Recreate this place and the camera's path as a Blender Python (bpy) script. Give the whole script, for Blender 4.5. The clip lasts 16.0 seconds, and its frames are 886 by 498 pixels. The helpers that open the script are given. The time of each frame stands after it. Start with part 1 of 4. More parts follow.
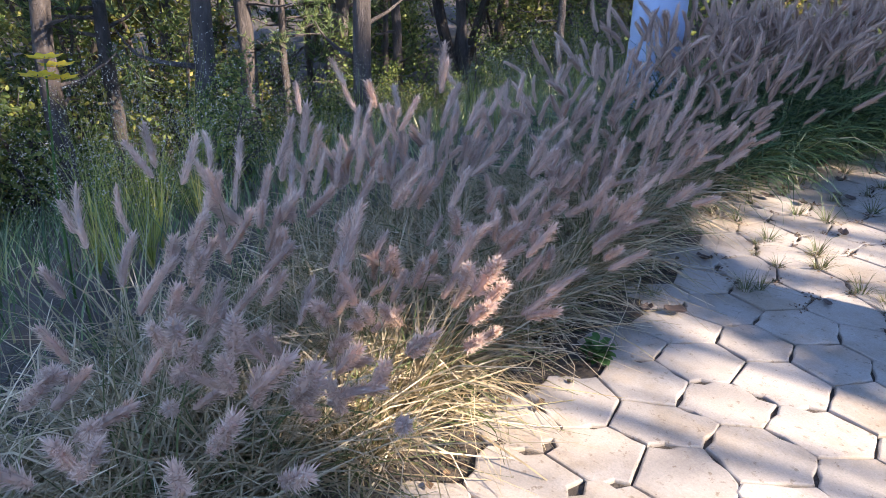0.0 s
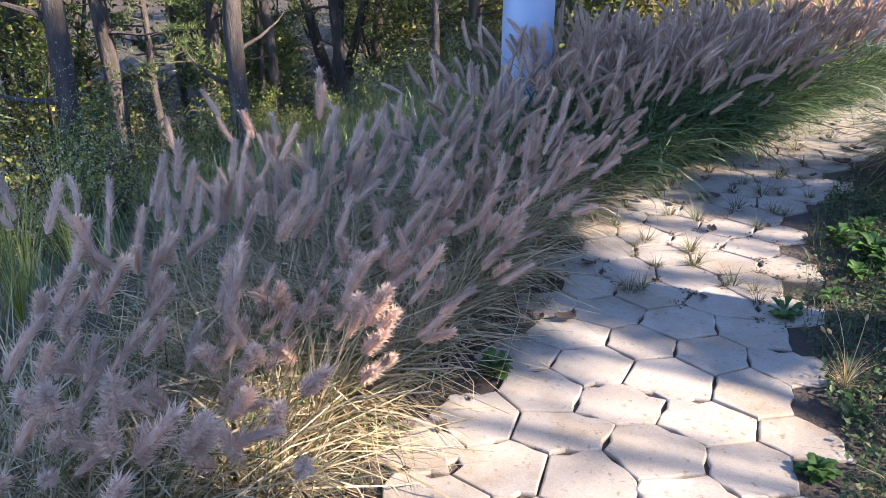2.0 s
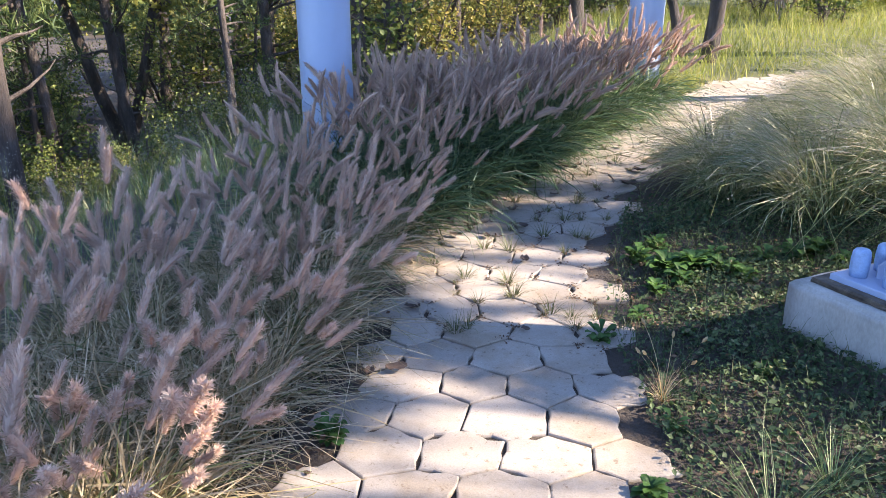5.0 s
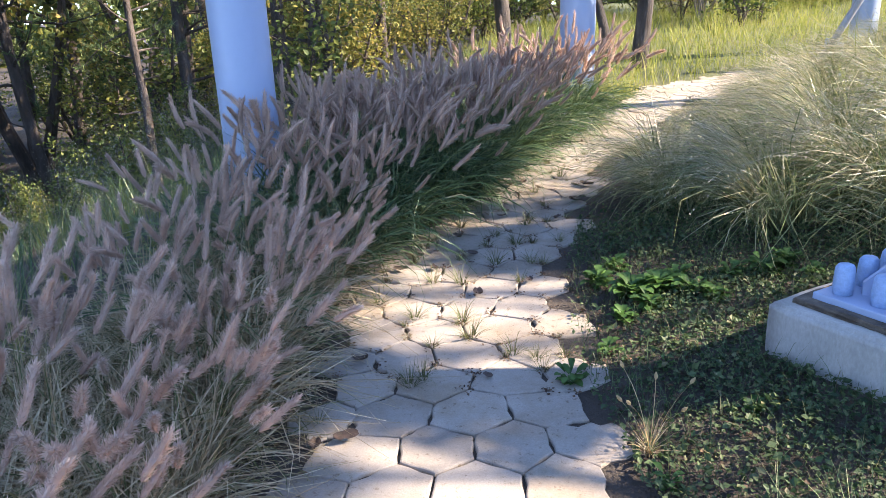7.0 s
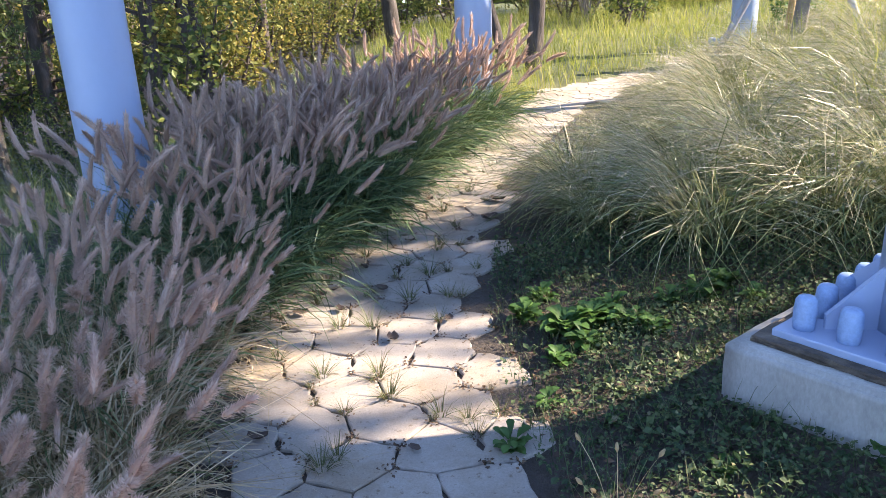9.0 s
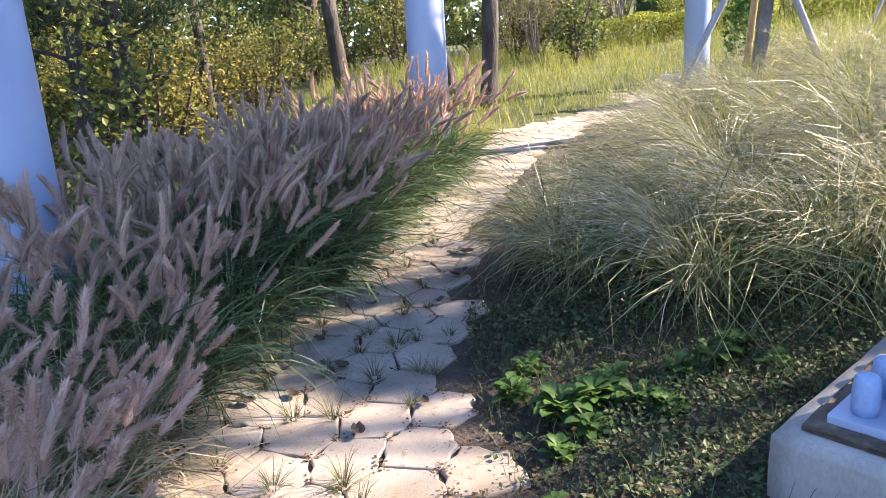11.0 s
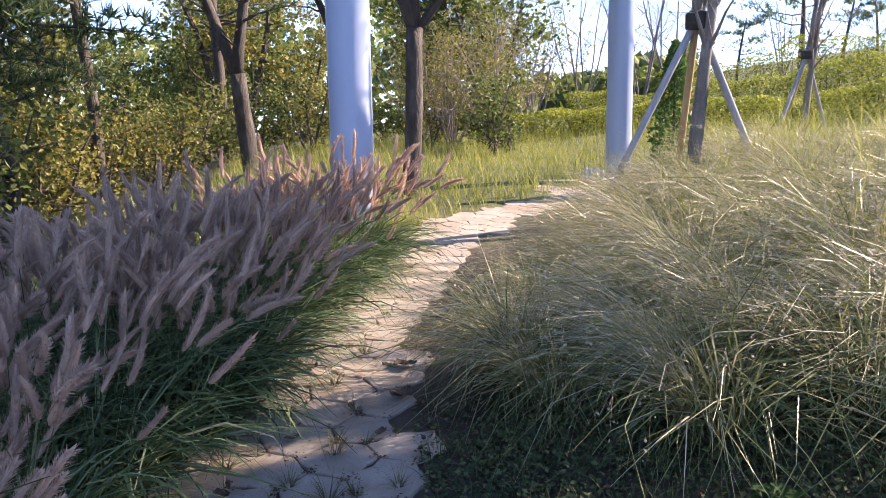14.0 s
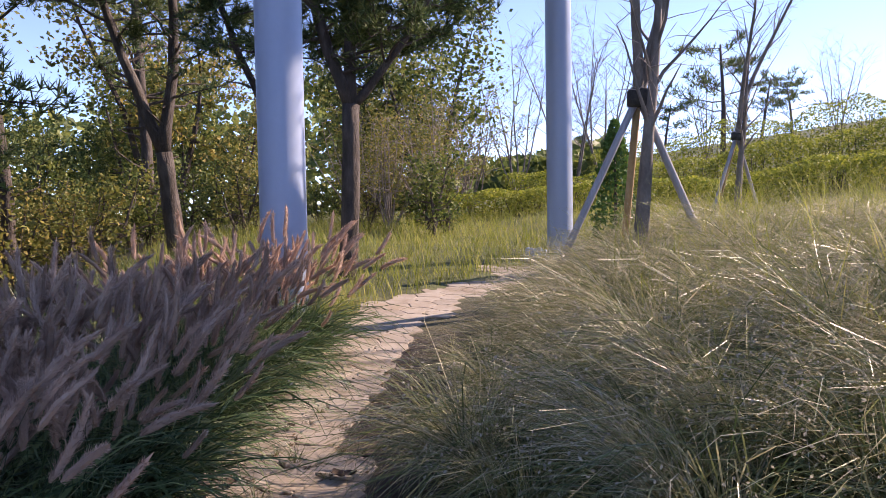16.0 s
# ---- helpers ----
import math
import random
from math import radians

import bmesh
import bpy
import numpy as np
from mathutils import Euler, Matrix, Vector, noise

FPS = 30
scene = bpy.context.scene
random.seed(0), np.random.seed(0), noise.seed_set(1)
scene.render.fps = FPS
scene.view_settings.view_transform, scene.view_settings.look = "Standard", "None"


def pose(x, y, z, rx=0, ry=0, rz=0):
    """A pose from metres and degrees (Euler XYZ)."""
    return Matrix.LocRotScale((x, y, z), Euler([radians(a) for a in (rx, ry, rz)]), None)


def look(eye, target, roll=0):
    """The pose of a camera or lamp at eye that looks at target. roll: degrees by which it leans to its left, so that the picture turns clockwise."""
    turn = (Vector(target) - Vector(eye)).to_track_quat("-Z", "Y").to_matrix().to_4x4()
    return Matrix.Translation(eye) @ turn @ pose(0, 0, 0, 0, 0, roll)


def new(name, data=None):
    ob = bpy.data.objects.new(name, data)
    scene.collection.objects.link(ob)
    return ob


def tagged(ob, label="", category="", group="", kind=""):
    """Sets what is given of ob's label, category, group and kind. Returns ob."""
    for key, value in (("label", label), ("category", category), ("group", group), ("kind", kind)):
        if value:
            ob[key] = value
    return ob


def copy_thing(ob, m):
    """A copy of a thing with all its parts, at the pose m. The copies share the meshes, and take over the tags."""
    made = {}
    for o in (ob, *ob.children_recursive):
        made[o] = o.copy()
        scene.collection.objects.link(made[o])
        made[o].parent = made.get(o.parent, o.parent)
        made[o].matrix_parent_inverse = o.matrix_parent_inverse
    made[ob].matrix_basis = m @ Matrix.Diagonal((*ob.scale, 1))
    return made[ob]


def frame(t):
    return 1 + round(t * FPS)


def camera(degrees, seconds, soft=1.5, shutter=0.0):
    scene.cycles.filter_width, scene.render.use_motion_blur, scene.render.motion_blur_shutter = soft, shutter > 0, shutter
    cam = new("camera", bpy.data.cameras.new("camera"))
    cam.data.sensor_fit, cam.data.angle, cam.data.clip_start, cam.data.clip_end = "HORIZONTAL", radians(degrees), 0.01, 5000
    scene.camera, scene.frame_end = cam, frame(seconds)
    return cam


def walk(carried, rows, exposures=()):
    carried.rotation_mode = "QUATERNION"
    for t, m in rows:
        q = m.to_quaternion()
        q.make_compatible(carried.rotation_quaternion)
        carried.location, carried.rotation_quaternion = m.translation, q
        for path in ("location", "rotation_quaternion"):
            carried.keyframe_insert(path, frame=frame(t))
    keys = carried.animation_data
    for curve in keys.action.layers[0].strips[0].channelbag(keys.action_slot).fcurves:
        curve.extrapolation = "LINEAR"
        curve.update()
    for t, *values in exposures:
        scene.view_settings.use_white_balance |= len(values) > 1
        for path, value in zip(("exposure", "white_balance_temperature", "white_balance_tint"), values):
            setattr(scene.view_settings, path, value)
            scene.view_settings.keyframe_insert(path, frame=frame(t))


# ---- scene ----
cam = camera(61.9, 16.0, soft=0.8)
PATH = [
    (0, (0.623, 0.339, 1.349), (-0.626, 1.688, 0.564), 1.7),
    (0.5, (0.637, 0.343, 1.355), (-0.569, 1.738, 0.581), 1.2),
    (1, (0.64, 0.342, 1.37), (-0.508, 1.789, 0.605), 0.9),
    (1.5, (0.636, 0.35, 1.371), (-0.458, 1.846, 0.621), 0.5),
    (2, (0.627, 0.36, 1.372), (-0.412, 1.9, 0.633), 0.4),
    (2.5, (0.624, 0.36, 1.384), (-0.352, 1.946, 0.654), 0.1),
    (3, (0.622, 0.35, 1.384), (-0.284, 1.987, 0.676), -0.0),
    (3.5, (0.621, 0.349, 1.392), (-0.195, 2.042, 0.709), 0.1),
    (4, (0.603, 0.353, 1.401), (-0.121, 2.094, 0.733), 0.1),
    (4.2, (0.594, 0.365, 1.413), (-0.096, 2.12, 0.744), 0.2),
    (6.5, (0.462, 0.694, 1.408), (-0.05, 2.524, 0.784), -1.7),
    (7, (0.421, 0.793, 1.403), (-0.035, 2.638, 0.78), -2.3),
    (7.5, (0.405, 0.925, 1.397), (-0.01, 2.779, 0.772), -2.3),
    (8, (0.372, 1.031, 1.403), (0.039, 2.901, 0.774), -2.1),
    (8.5, (0.294, 1.135, 1.41), (0.074, 3.021, 0.78), -2.6),
    (9, (0.273, 1.256, 1.419), (0.094, 3.145, 0.786), -2.6),
    (9.2, (0.278, 1.311, 1.417), (0.102, 3.201, 0.786), -2.7),
    (11.3, (0.1, 1.814, 1.366), (0.103, 3.746, 0.851), -3.0),
    (11.5, (0.057, 1.856, 1.361), (0.109, 3.791, 0.858), -2.3),
    (12, (0.038, 1.969, 1.364), (0.14, 3.907, 0.881), -2.4),
    (12.5, (0.051, 2.104, 1.361), (0.182, 4.056, 0.945), -2.0),
    (13, (0.034, 2.219, 1.354), (0.189, 4.178, 0.985), -1.4),
    (13.5, (-0.017, 2.376, 1.318), (0.181, 4.337, 0.98), -1.0),
    (14, (-0.011, 2.491, 1.304), (0.214, 4.453, 0.99), -0.8),
    (14.5, (0.033, 2.571, 1.317), (0.279, 4.538, 1.054), -0.6),
    (15, (0.041, 2.645, 1.323), (0.3, 4.617, 1.111), -0.5),
    (15.5, (0.027, 2.797, 1.293), (0.325, 4.768, 1.13), -0.6),
    (16, (0.011, 2.937, 1.26), (0.412, 4.894, 1.163), -1.0),
]
walk(cam, [(t, look(eye, target, roll)) for t, eye, target, roll in PATH],
     exposures=[(0, 2.6, 6700, 16), (4, 2.65, 6750, 16), (7, 2.8, 7050, 15), (9, 2.8, 7150, 15), (12, 2.65, 7200, 21), (14.5, 2.2, 7300, 26), (16, 1.7, 7350, 29)])

# ---- world and sun ----
SUN_AZ, SUN_EL = 80.0, 34.0          # degrees clockwise from +y, above the horizon
world = bpy.data.worlds.new("world")
scene.world = world
world.use_nodes = True
wn = world.node_tree
sky = wn.nodes.new("ShaderNodeTexSky")
sky.sky_type = 'NISHITA'
sky.sun_disc = False
sky.sun_elevation = radians(SUN_EL)
sky.sun_rotation = radians(SUN_AZ)
sky.air_density, sky.dust_density, sky.ozone_density = 0.8, 0.0, 3.0
sky.altitude = 5000
wn.nodes["Background"].inputs[1].default_value = 0.15
wn.links.new(sky.outputs[0], wn.nodes["Background"].inputs[0])
sun = new("sun", bpy.data.lights.new("sun", "SUN"))
sun.data.energy, sun.data.angle, sun.data.color = 3.0, radians(0.6), (1.0, 0.90, 0.76)
sd = Vector((math.sin(radians(SUN_AZ)) * math.cos(radians(SUN_EL)), math.cos(radians(SUN_AZ)) * math.cos(radians(SUN_EL)), math.sin(radians(SUN_EL))))
sun.matrix_world = look(sd * 60, (0, 0, 0))

R = np.random.RandomState(7)


# ---- materials ----
def nodes_of(name):
    m = bpy.data.materials.new(name)
    m.use_nodes = True
    return m, m.node_tree, m.node_tree.nodes["Principled BSDF"]


def ramp(nt, stops):
    r = nt.nodes.new("ShaderNodeValToRGB")
    while len(r.color_ramp.elements) < len(stops):
        r.color_ramp.elements.new(0.5)
    for e, (p, c) in zip(r.color_ramp.elements, stops):
        e.position, e.color = p, (*c, 1)
    return r


def noise_tex(nt, scale, detail=4, rough=0.55):
    n = nt.nodes.new("ShaderNodeTexNoise")
    n.inputs["Scale"].default_value, n.inputs["Detail"].default_value, n.inputs["Roughness"].default_value = scale, detail, rough
    return n


def world_pos(nt):
    return nt.nodes.new("ShaderNodeNewGeometry").outputs["Position"]


def mixed(nt, mode, fac, a, b):
    m = nt.nodes.new("ShaderNodeMix")
    m.data_type, m.blend_type = 'RGBA', mode
    for sock, v in ((m.inputs[0], fac), (m.inputs[6], a), (m.inputs[7], b)):
        if isinstance(v, (int, float)):
            sock.default_value = v
        elif isinstance(v, tuple):
            sock.default_value = (*v, 1)
        else:
            nt.links.new(v, sock)
    return m.outputs[2]


def foliage(name, stops, translucent=0.35, rough=0.55):
    """Leaf or blade: each piece takes its own tone out of the ramp; some light goes through."""
    m, nt, bsdf = nodes_of(name)
    geo = nt.nodes.new("ShaderNodeNewGeometry")
    info = nt.nodes.new("ShaderNodeObjectInfo")
    add = nt.nodes.new("ShaderNodeMath")
    add.operation = 'MULTIPLY_ADD'
    nt.links.new(geo.outputs["Random Per Island"], add.inputs[0])
    add.inputs[1].default_value = 0.8
    mul = nt.nodes.new("ShaderNodeMath")
    mul.operation = 'MULTIPLY'
    mul.inputs[1].default_value = 0.2
    nt.links.new(info.outputs["Random"], mul.inputs[0])
    nt.links.new(mul.outputs[0], add.inputs[2])
    r = ramp(nt, stops)
    nt.links.new(add.outputs[0], r.inputs[0])
    n = noise_tex(nt, 9.0, 3)
    nt.links.new(geo.outputs["Position"], n.inputs["Vector"])
    shade = ramp(nt, [(0.3, (0.72, 0.72, 0.72)), (0.7, (1.15, 1.12, 1.05))])
    nt.links.new(n.outputs[0], shade.inputs[0])
    col = mixed(nt, 'MULTIPLY', 1.0, r.outputs[0], shade.outputs[0])
    nt.links.new(col, bsdf.inputs["Base Color"])
    bsdf.inputs["Roughness"].default_value = rough
    bsdf.inputs["Specular IOR Level"].default_value = 0.35
    tr = nt.nodes.new("ShaderNodeBsdfTranslucent")
    nt.links.new(col, tr.inputs[0])
    mix = nt.nodes.new("ShaderNodeMixShader")
    mix.inputs[0].default_value = translucent
    nt.links.new(bsdf.outputs[0], mix.inputs[1])
    nt.links.new(tr.outputs[0], mix.inputs[2])
    nt.links.new(mix.outputs[0], nt.nodes["Material Output"].inputs[0])
    return m


def surface(name, stops, scale, rough=(0.7, 0.9), fine=60.0, bump=0.3, dist=0.01, metal=0.0, stretch=(1, 1, 1), objectspace=False, vary=0.0, grain=1.0):
    """Solid matter: two scales of noise in the colour, roughness and relief."""
    m, nt, bsdf = nodes_of(name)
    mp = nt.nodes.new("ShaderNodeMapping")
    mp.inputs["Scale"].default_value = stretch
    if objectspace:
        nt.links.new(nt.nodes.new("ShaderNodeTexCoord").outputs["Object"], mp.inputs[0])
    else:
        nt.links.new(world_pos(nt), mp.inputs[0])
    a, b = noise_tex(nt, scale, 6, 0.6), noise_tex(nt, fine, 5, 0.65)
    nt.links.new(mp.outputs[0], a.inputs["Vector"])
    nt.links.new(mp.outputs[0], b.inputs["Vector"])
    r = ramp(nt, stops)
    nt.links.new(a.outputs[0], r.inputs[0])
    g = ramp(nt, [(0.25, (1 - 0.22 * grain,) * 3), (0.75, (1 + 0.12 * grain,) * 3)])
    nt.links.new(b.outputs[0], g.inputs[0])
    col = mixed(nt, 'MULTIPLY', 1.0, r.outputs[0], g.outputs[0])
    if vary:
        info = nt.nodes.new("ShaderNodeObjectInfo")
        v = ramp(nt, [(0.0, (1 - vary,) * 3), (1.0, (1 + vary * 0.5,) * 3)])
        nt.links.new(info.outputs["Random"], v.inputs[0])
        col = mixed(nt, 'MULTIPLY', 1.0, col, v.outputs[0])
    nt.links.new(col, bsdf.inputs["Base Color"])
    rr = nt.nodes.new("ShaderNodeMapRange")
    rr.inputs[3].default_value, rr.inputs[4].default_value = rough
    nt.links.new(b.outputs[0], rr.inputs[0])
    nt.links.new(rr.outputs[0], bsdf.inputs["Roughness"])
    bsdf.inputs["Metallic"].default_value = metal
    bp = nt.nodes.new("ShaderNodeBump")
    bp.inputs["Strength"].default_value, bp.inputs["Distance"].default_value = bump, dist
    h = nt.nodes.new("ShaderNodeMath")
    h.operation = 'ADD'
    nt.links.new(a.outputs[0], h.inputs[0])
    nt.links.new(b.outputs[0], h.inputs[1])
    nt.links.new(h.outputs[0], bp.inputs["Height"])
    nt.links.new(bp.outputs[0], bsdf.inputs["Normal"])
    return m


M_SOIL = surface("soil", [(0.25, (0.03, 0.023, 0.018)), (0.5, (0.065, 0.05, 0.038)), (0.75, (0.12, 0.095, 0.072))], 2.2, fine=45, bump=0.8, dist=0.03)
nt = M_SOIL.node_tree
bs = nt.nodes["Principled BSDF"]
was = bs.inputs["Base Color"].links[0].from_socket
sub = nt.nodes.new("ShaderNodeVectorMath")
sub.operation = 'DISTANCE'
nt.links.new(world_pos(nt), sub.inputs[0])
sub.inputs[1].default_value = (0.3, 3.5, 0)
wob = noise_tex(nt, 0.8, 4)
nt.links.new(world_pos(nt), wob.inputs["Vector"])
far = nt.nodes.new("ShaderNodeMath")
far.operation = 'MULTIPLY_ADD'
nt.links.new(wob.outputs[0], far.inputs[0])
far.inputs[1].default_value = 4.0
nt.links.new(sub.outputs["Value"], far.inputs[2])
fr_ = nt.nodes.new("ShaderNodeMapRange")
fr_.inputs[1].default_value, fr_.inputs[2].default_value = 7.0, 9.5
nt.links.new(far.outputs[0], fr_.inputs[0])
sep = nt.nodes.new("ShaderNodeSeparateXYZ")
nt.links.new(world_pos(nt), sep.inputs[0])
open_side = nt.nodes.new("ShaderNodeMapRange")
open_side.inputs[1].default_value, open_side.inputs[2].default_value = -3.2, -1.6
nt.links.new(sep.outputs[0], open_side.inputs[0])
both = nt.nodes.new("ShaderNodeMath")
both.operation = 'MULTIPLY'
nt.links.new(fr_.outputs[0], both.inputs[0])
nt.links.new(open_side.outputs[0], both.inputs[1])
turf = ramp(nt, [(0.3, (0.045, 0.06, 0.02)), (0.5, (0.10, 0.115, 0.038)), (0.7, (0.17, 0.16, 0.065))])
nt.links.new(wob.outputs[0], turf.inputs[0])
nt.links.new(mixed(nt, 'MIX', both.outputs[0], was, turf.outputs[0]), bs.inputs["Base Color"])
M_PAVER = surface("paver_concrete", [(0.22, (0.27, 0.228, 0.186)), (0.45, (0.36, 0.312, 0.262)), (0.7, (0.405, 0.358, 0.305)), (0.9, (0.325, 0.283, 0.237))], 4.0, rough=(0.75, 0.95), fine=140, bump=0.35, dist=0.004, vary=0.14)
nt = M_PAVER.node_tree
bs = nt.nodes["Principled BSDF"]
was = bs.inputs["Base Color"].links[0].from_socket
spots_ = noise_tex(nt, 38.0, 3, 0.7)
nt.links.new(world_pos(nt), spots_.inputs["Vector"])
speck = ramp(nt, [(0.60, (1, 1, 1)), (0.68, (0.62, 0.56, 0.48)), (0.78, (0.45, 0.40, 0.33))])
nt.links.new(spots_.outputs[0], speck.inputs[0])
soilm = noise_tex(nt, 2.1, 6, 0.7)
nt.links.new(world_pos(nt), soilm.inputs["Vector"])
smear = ramp(nt, [(0.48, (1, 1, 1)), (0.66, (0.80, 0.73, 0.63))])
nt.links.new(soilm.outputs[0], smear.inputs[0])
nt.links.new(mixed(nt, 'MULTIPLY', 1.0, mixed(nt, 'MULTIPLY', 0.8, was, speck.outputs[0]), smear.outputs[0]), bs.inputs["Base Color"])
M_BLOCK = surface("block_concrete", [(0.3, (0.15, 0.14, 0.12)), (0.42, (0.33, 0.315, 0.285)), (0.55, (0.39, 0.375, 0.34)), (0.8, (0.46, 0.44, 0.41))], 4.5, fine=90, bump=0.35, dist=0.006, stretch=(1, 1, 0.45))
M_COLUMN = surface("column_paint", [(0.3, (0.32, 0.39, 0.53)), (0.7, (0.36, 0.43, 0.57))], 0.9, rough=(0.30, 0.42), fine=25, bump=0.02, dist=0.002, stretch=(1, 1, 0.6), grain=0.12)
M_CAP = surface("bolt_cap_plastic", [(0.2, (0.25, 0.375, 0.58)), (0.8, (0.32, 0.44, 0.64))], 12, rough=(0.4, 0.6), fine=80, bump=0.08, dist=0.002)
M_RUST = surface("mortar_dirt", [(0.3, (0.05, 0.038, 0.028)), (0.6, (0.16, 0.12, 0.085)), (0.8, (0.35, 0.30, 0.22))], 14, fine=70, bump=0.6, dist=0.01)
M_BARK = surface("pine_bark", [(0.25, (0.035, 0.028, 0.024)), (0.5, (0.075, 0.058, 0.05)), (0.75, (0.15, 0.125, 0.11))], 9, fine=40, bump=0.9, dist=0.03, stretch=(1, 1, 0.35))
M_BARK_GREY = surface("smooth_bark", [(0.25, (0.10, 0.085, 0.075)), (0.55, (0.21, 0.185, 0.165)), (0.8, (0.34, 0.31, 0.29))], 7, fine=50, bump=0.5, dist=0.012, stretch=(1, 1, 0.5))
M_TWIG = surface("bare_twig", [(0.3, (0.20, 0.16, 0.145)), (0.7, (0.36, 0.31, 0.29))], 6, fine=40, bump=0.2)
M_STAKE = surface("grey_stake_wood", [(0.3, (0.22, 0.22, 0.23)), (0.7, (0.38, 0.38, 0.40))], 6, fine=55, bump=0.3, dist=0.006, stretch=(1, 1, 0.15), objectspace=True)
M_STAKE_TAN = surface("tan_stake_wood", [(0.3, (0.32, 0.21, 0.10)), (0.7, (0.50, 0.35, 0.19))], 6, fine=55, bump=0.3, dist=0.006, stretch=(1, 1, 0.15), objectspace=True)
M_TIE = surface("rubber_tie", [(0.3, (0.02, 0.02, 0.02)), (0.7, (0.06, 0.055, 0.05))], 20, fine=70, bump=0.3)

M_DRY = foliage("dry_blade", [(0.0, (0.05, 0.09, 0.03)), (0.2, (0.14, 0.16, 0.06)), (0.3, (0.31, 0.237, 0.13)), (0.7, (0.50, 0.405, 0.265)), (1.0, (0.72, 0.62, 0.44))], translucent=0.15)
# top of the ramp: highlights on the leaves as colour, then straw blades
M_GREEN = foliage("green_blade", [(0.0, (0.018, 0.048, 0.02)), (0.4, (0.065, 0.125, 0.048)), (0.8, (0.20, 0.28, 0.12)), (0.92, (0.34, 0.36, 0.18)), (1.0, (0.52, 0.46, 0.29))], translucent=0.25, rough=0.4)
M_PLUME = foliage("pale_plume", [(0.0, (0.54, 0.38, 0.305)), (0.5, (0.74, 0.55, 0.45)), (1.0, (0.90, 0.72, 0.60))], translucent=0.42)
M_DUSKY = foliage("dusky_plume", [(0.0, (0.42, 0.285, 0.225)), (0.5, (0.58, 0.415, 0.335)), (1.0, (0.78, 0.595, 0.485))], translucent=0.38)
# pale end: straw leaves, plus sunlit highlights put into the blade colour
M_ARCH = foliage("arching_leaf", [(0.0, (0.03, 0.065, 0.026)), (0.30, (0.10, 0.15, 0.055)), (0.6, (0.27, 0.30, 0.12)), (0.82, (0.40, 0.385, 0.20)), (1.0, (0.66, 0.60, 0.44))], translucent=0.3, rough=0.34)
M_CULM = foliage("straw_culm", [(0.0, (0.14, 0.15, 0.065)), (0.4, (0.32, 0.30, 0.17)), (0.7, (0.50, 0.45, 0.30)), (1.0, (0.76, 0.70, 0.54))], translucent=0.3)
M_MEADOW = foliage("meadow_blade", [(0.0, (0.12, 0.17, 0.028)), (0.5, (0.30, 0.34, 0.065)), (1.0, (0.54, 0.48, 0.19))], translucent=0.45)
M_NEEDLE = foliage("pine_needle", [(0.0, (0.035, 0.07, 0.03)), (0.55, (0.10, 0.15, 0.055)), (1.0, (0.26, 0.30, 0.12))], translucent=0.3)
M_LEAF = foliage("shrub_leaf", [(0.0, (0.03, 0.062, 0.018)), (0.42, (0.11, 0.155, 0.042)), (0.85, (0.27, 0.30, 0.08)), (1.0, (0.42, 0.37, 0.10))], translucent=0.4)
M_YELLOW_LEAF = foliage("autumn_leaf", [(0.0, (0.09, 0.12, 0.03)), (0.6, (0.25, 0.25, 0.065)), (1.0, (0.46, 0.34, 0.10))], translucent=0.42)
M_HEDGE = foliage("hedge_leaf", [(0.0, (0.08, 0.12, 0.018)), (0.5, (0.26, 0.31, 0.048)), (1.0, (0.46, 0.46, 0.085))], translucent=0.4)
M_COVER = foliage("cover_leaf", [(0.0, (0.02, 0.045, 0.02)), (0.45, (0.065, 0.115, 0.045)), (0.8, (0.15, 0.20, 0.085)), (0.9, (0.20, 0.17, 0.10)), (1.0, (0.34, 0.26, 0.17))], translucent=0.3)
M_WEED = foliage("weed_leaf", [(0.0, (0.04, 0.105, 0.025)), (1.0, (0.11, 0.22, 0.055))], translucent=0.35)
M_DEAD = foliage("dead_leaf", [(0.0, (0.035, 0.026, 0.022)), (0.6, (0.12, 0.075, 0.05)), (1.0, (0.26, 0.17, 0.10))], translucent=0.15, rough=0.8)
M_SEED = foliage("seed_head", [(0.0, (0.42, 0.26, 0.10)), (1.0, (0.66, 0.50, 0.28))], translucent=0.3)
M_PETAL = foliage("yellow_petal", [(0.0, (0.75, 0.50, 0.02)), (1.0, (0.85, 0.62, 0.05))], translucent=0.4)
M_PANICLE = foliage("airy_panicle", [(0.0, (0.26, 0.24, 0.18)), (1.0, (0.56, 0.52, 0.43))], translucent=0.4)


# ---- mesh helpers ----
def mesh_of(name, V, F, mat, smooth=False):
    me = bpy.data.meshes.new(name)
    me.from_pydata([tuple(v) for v in np.asarray(V, float).tolist()], [], [list(f) for f in F])
    me.materials.append(mat)
    if smooth:
        me.shade_smooth()
    return me


MASSES = {"leaf_tuft", "branchwork", "foliage", "leafage", "twigwork", "stalkwork", "stemwork", "seed_spray", "crown", "culms"}


def part(name, me, parent, label=""):
    ob = new(name, me)
    ob.parent = parent
    if label:
        ob["label"] = label
    if name in MASSES:
        ob["kind"] = "stuff"
    return ob


def empty(name, m, label, category, group="", kind=""):
    ob = new(name)
    ob.matrix_basis = m
    return tagged(ob, label, category, group, kind)


def join(chunks):
    """One V, F out of several; faces are lists of tuples."""
    V, F, n = [], [], 0
    for v, f in chunks:
        v = np.asarray(v, float)
        V.append(v)
        F.extend([tuple(i + n for i in q) for q in (f.tolist() if isinstance(f, np.ndarray) else f)])
        n += len(v)
    return np.vstack(V), F


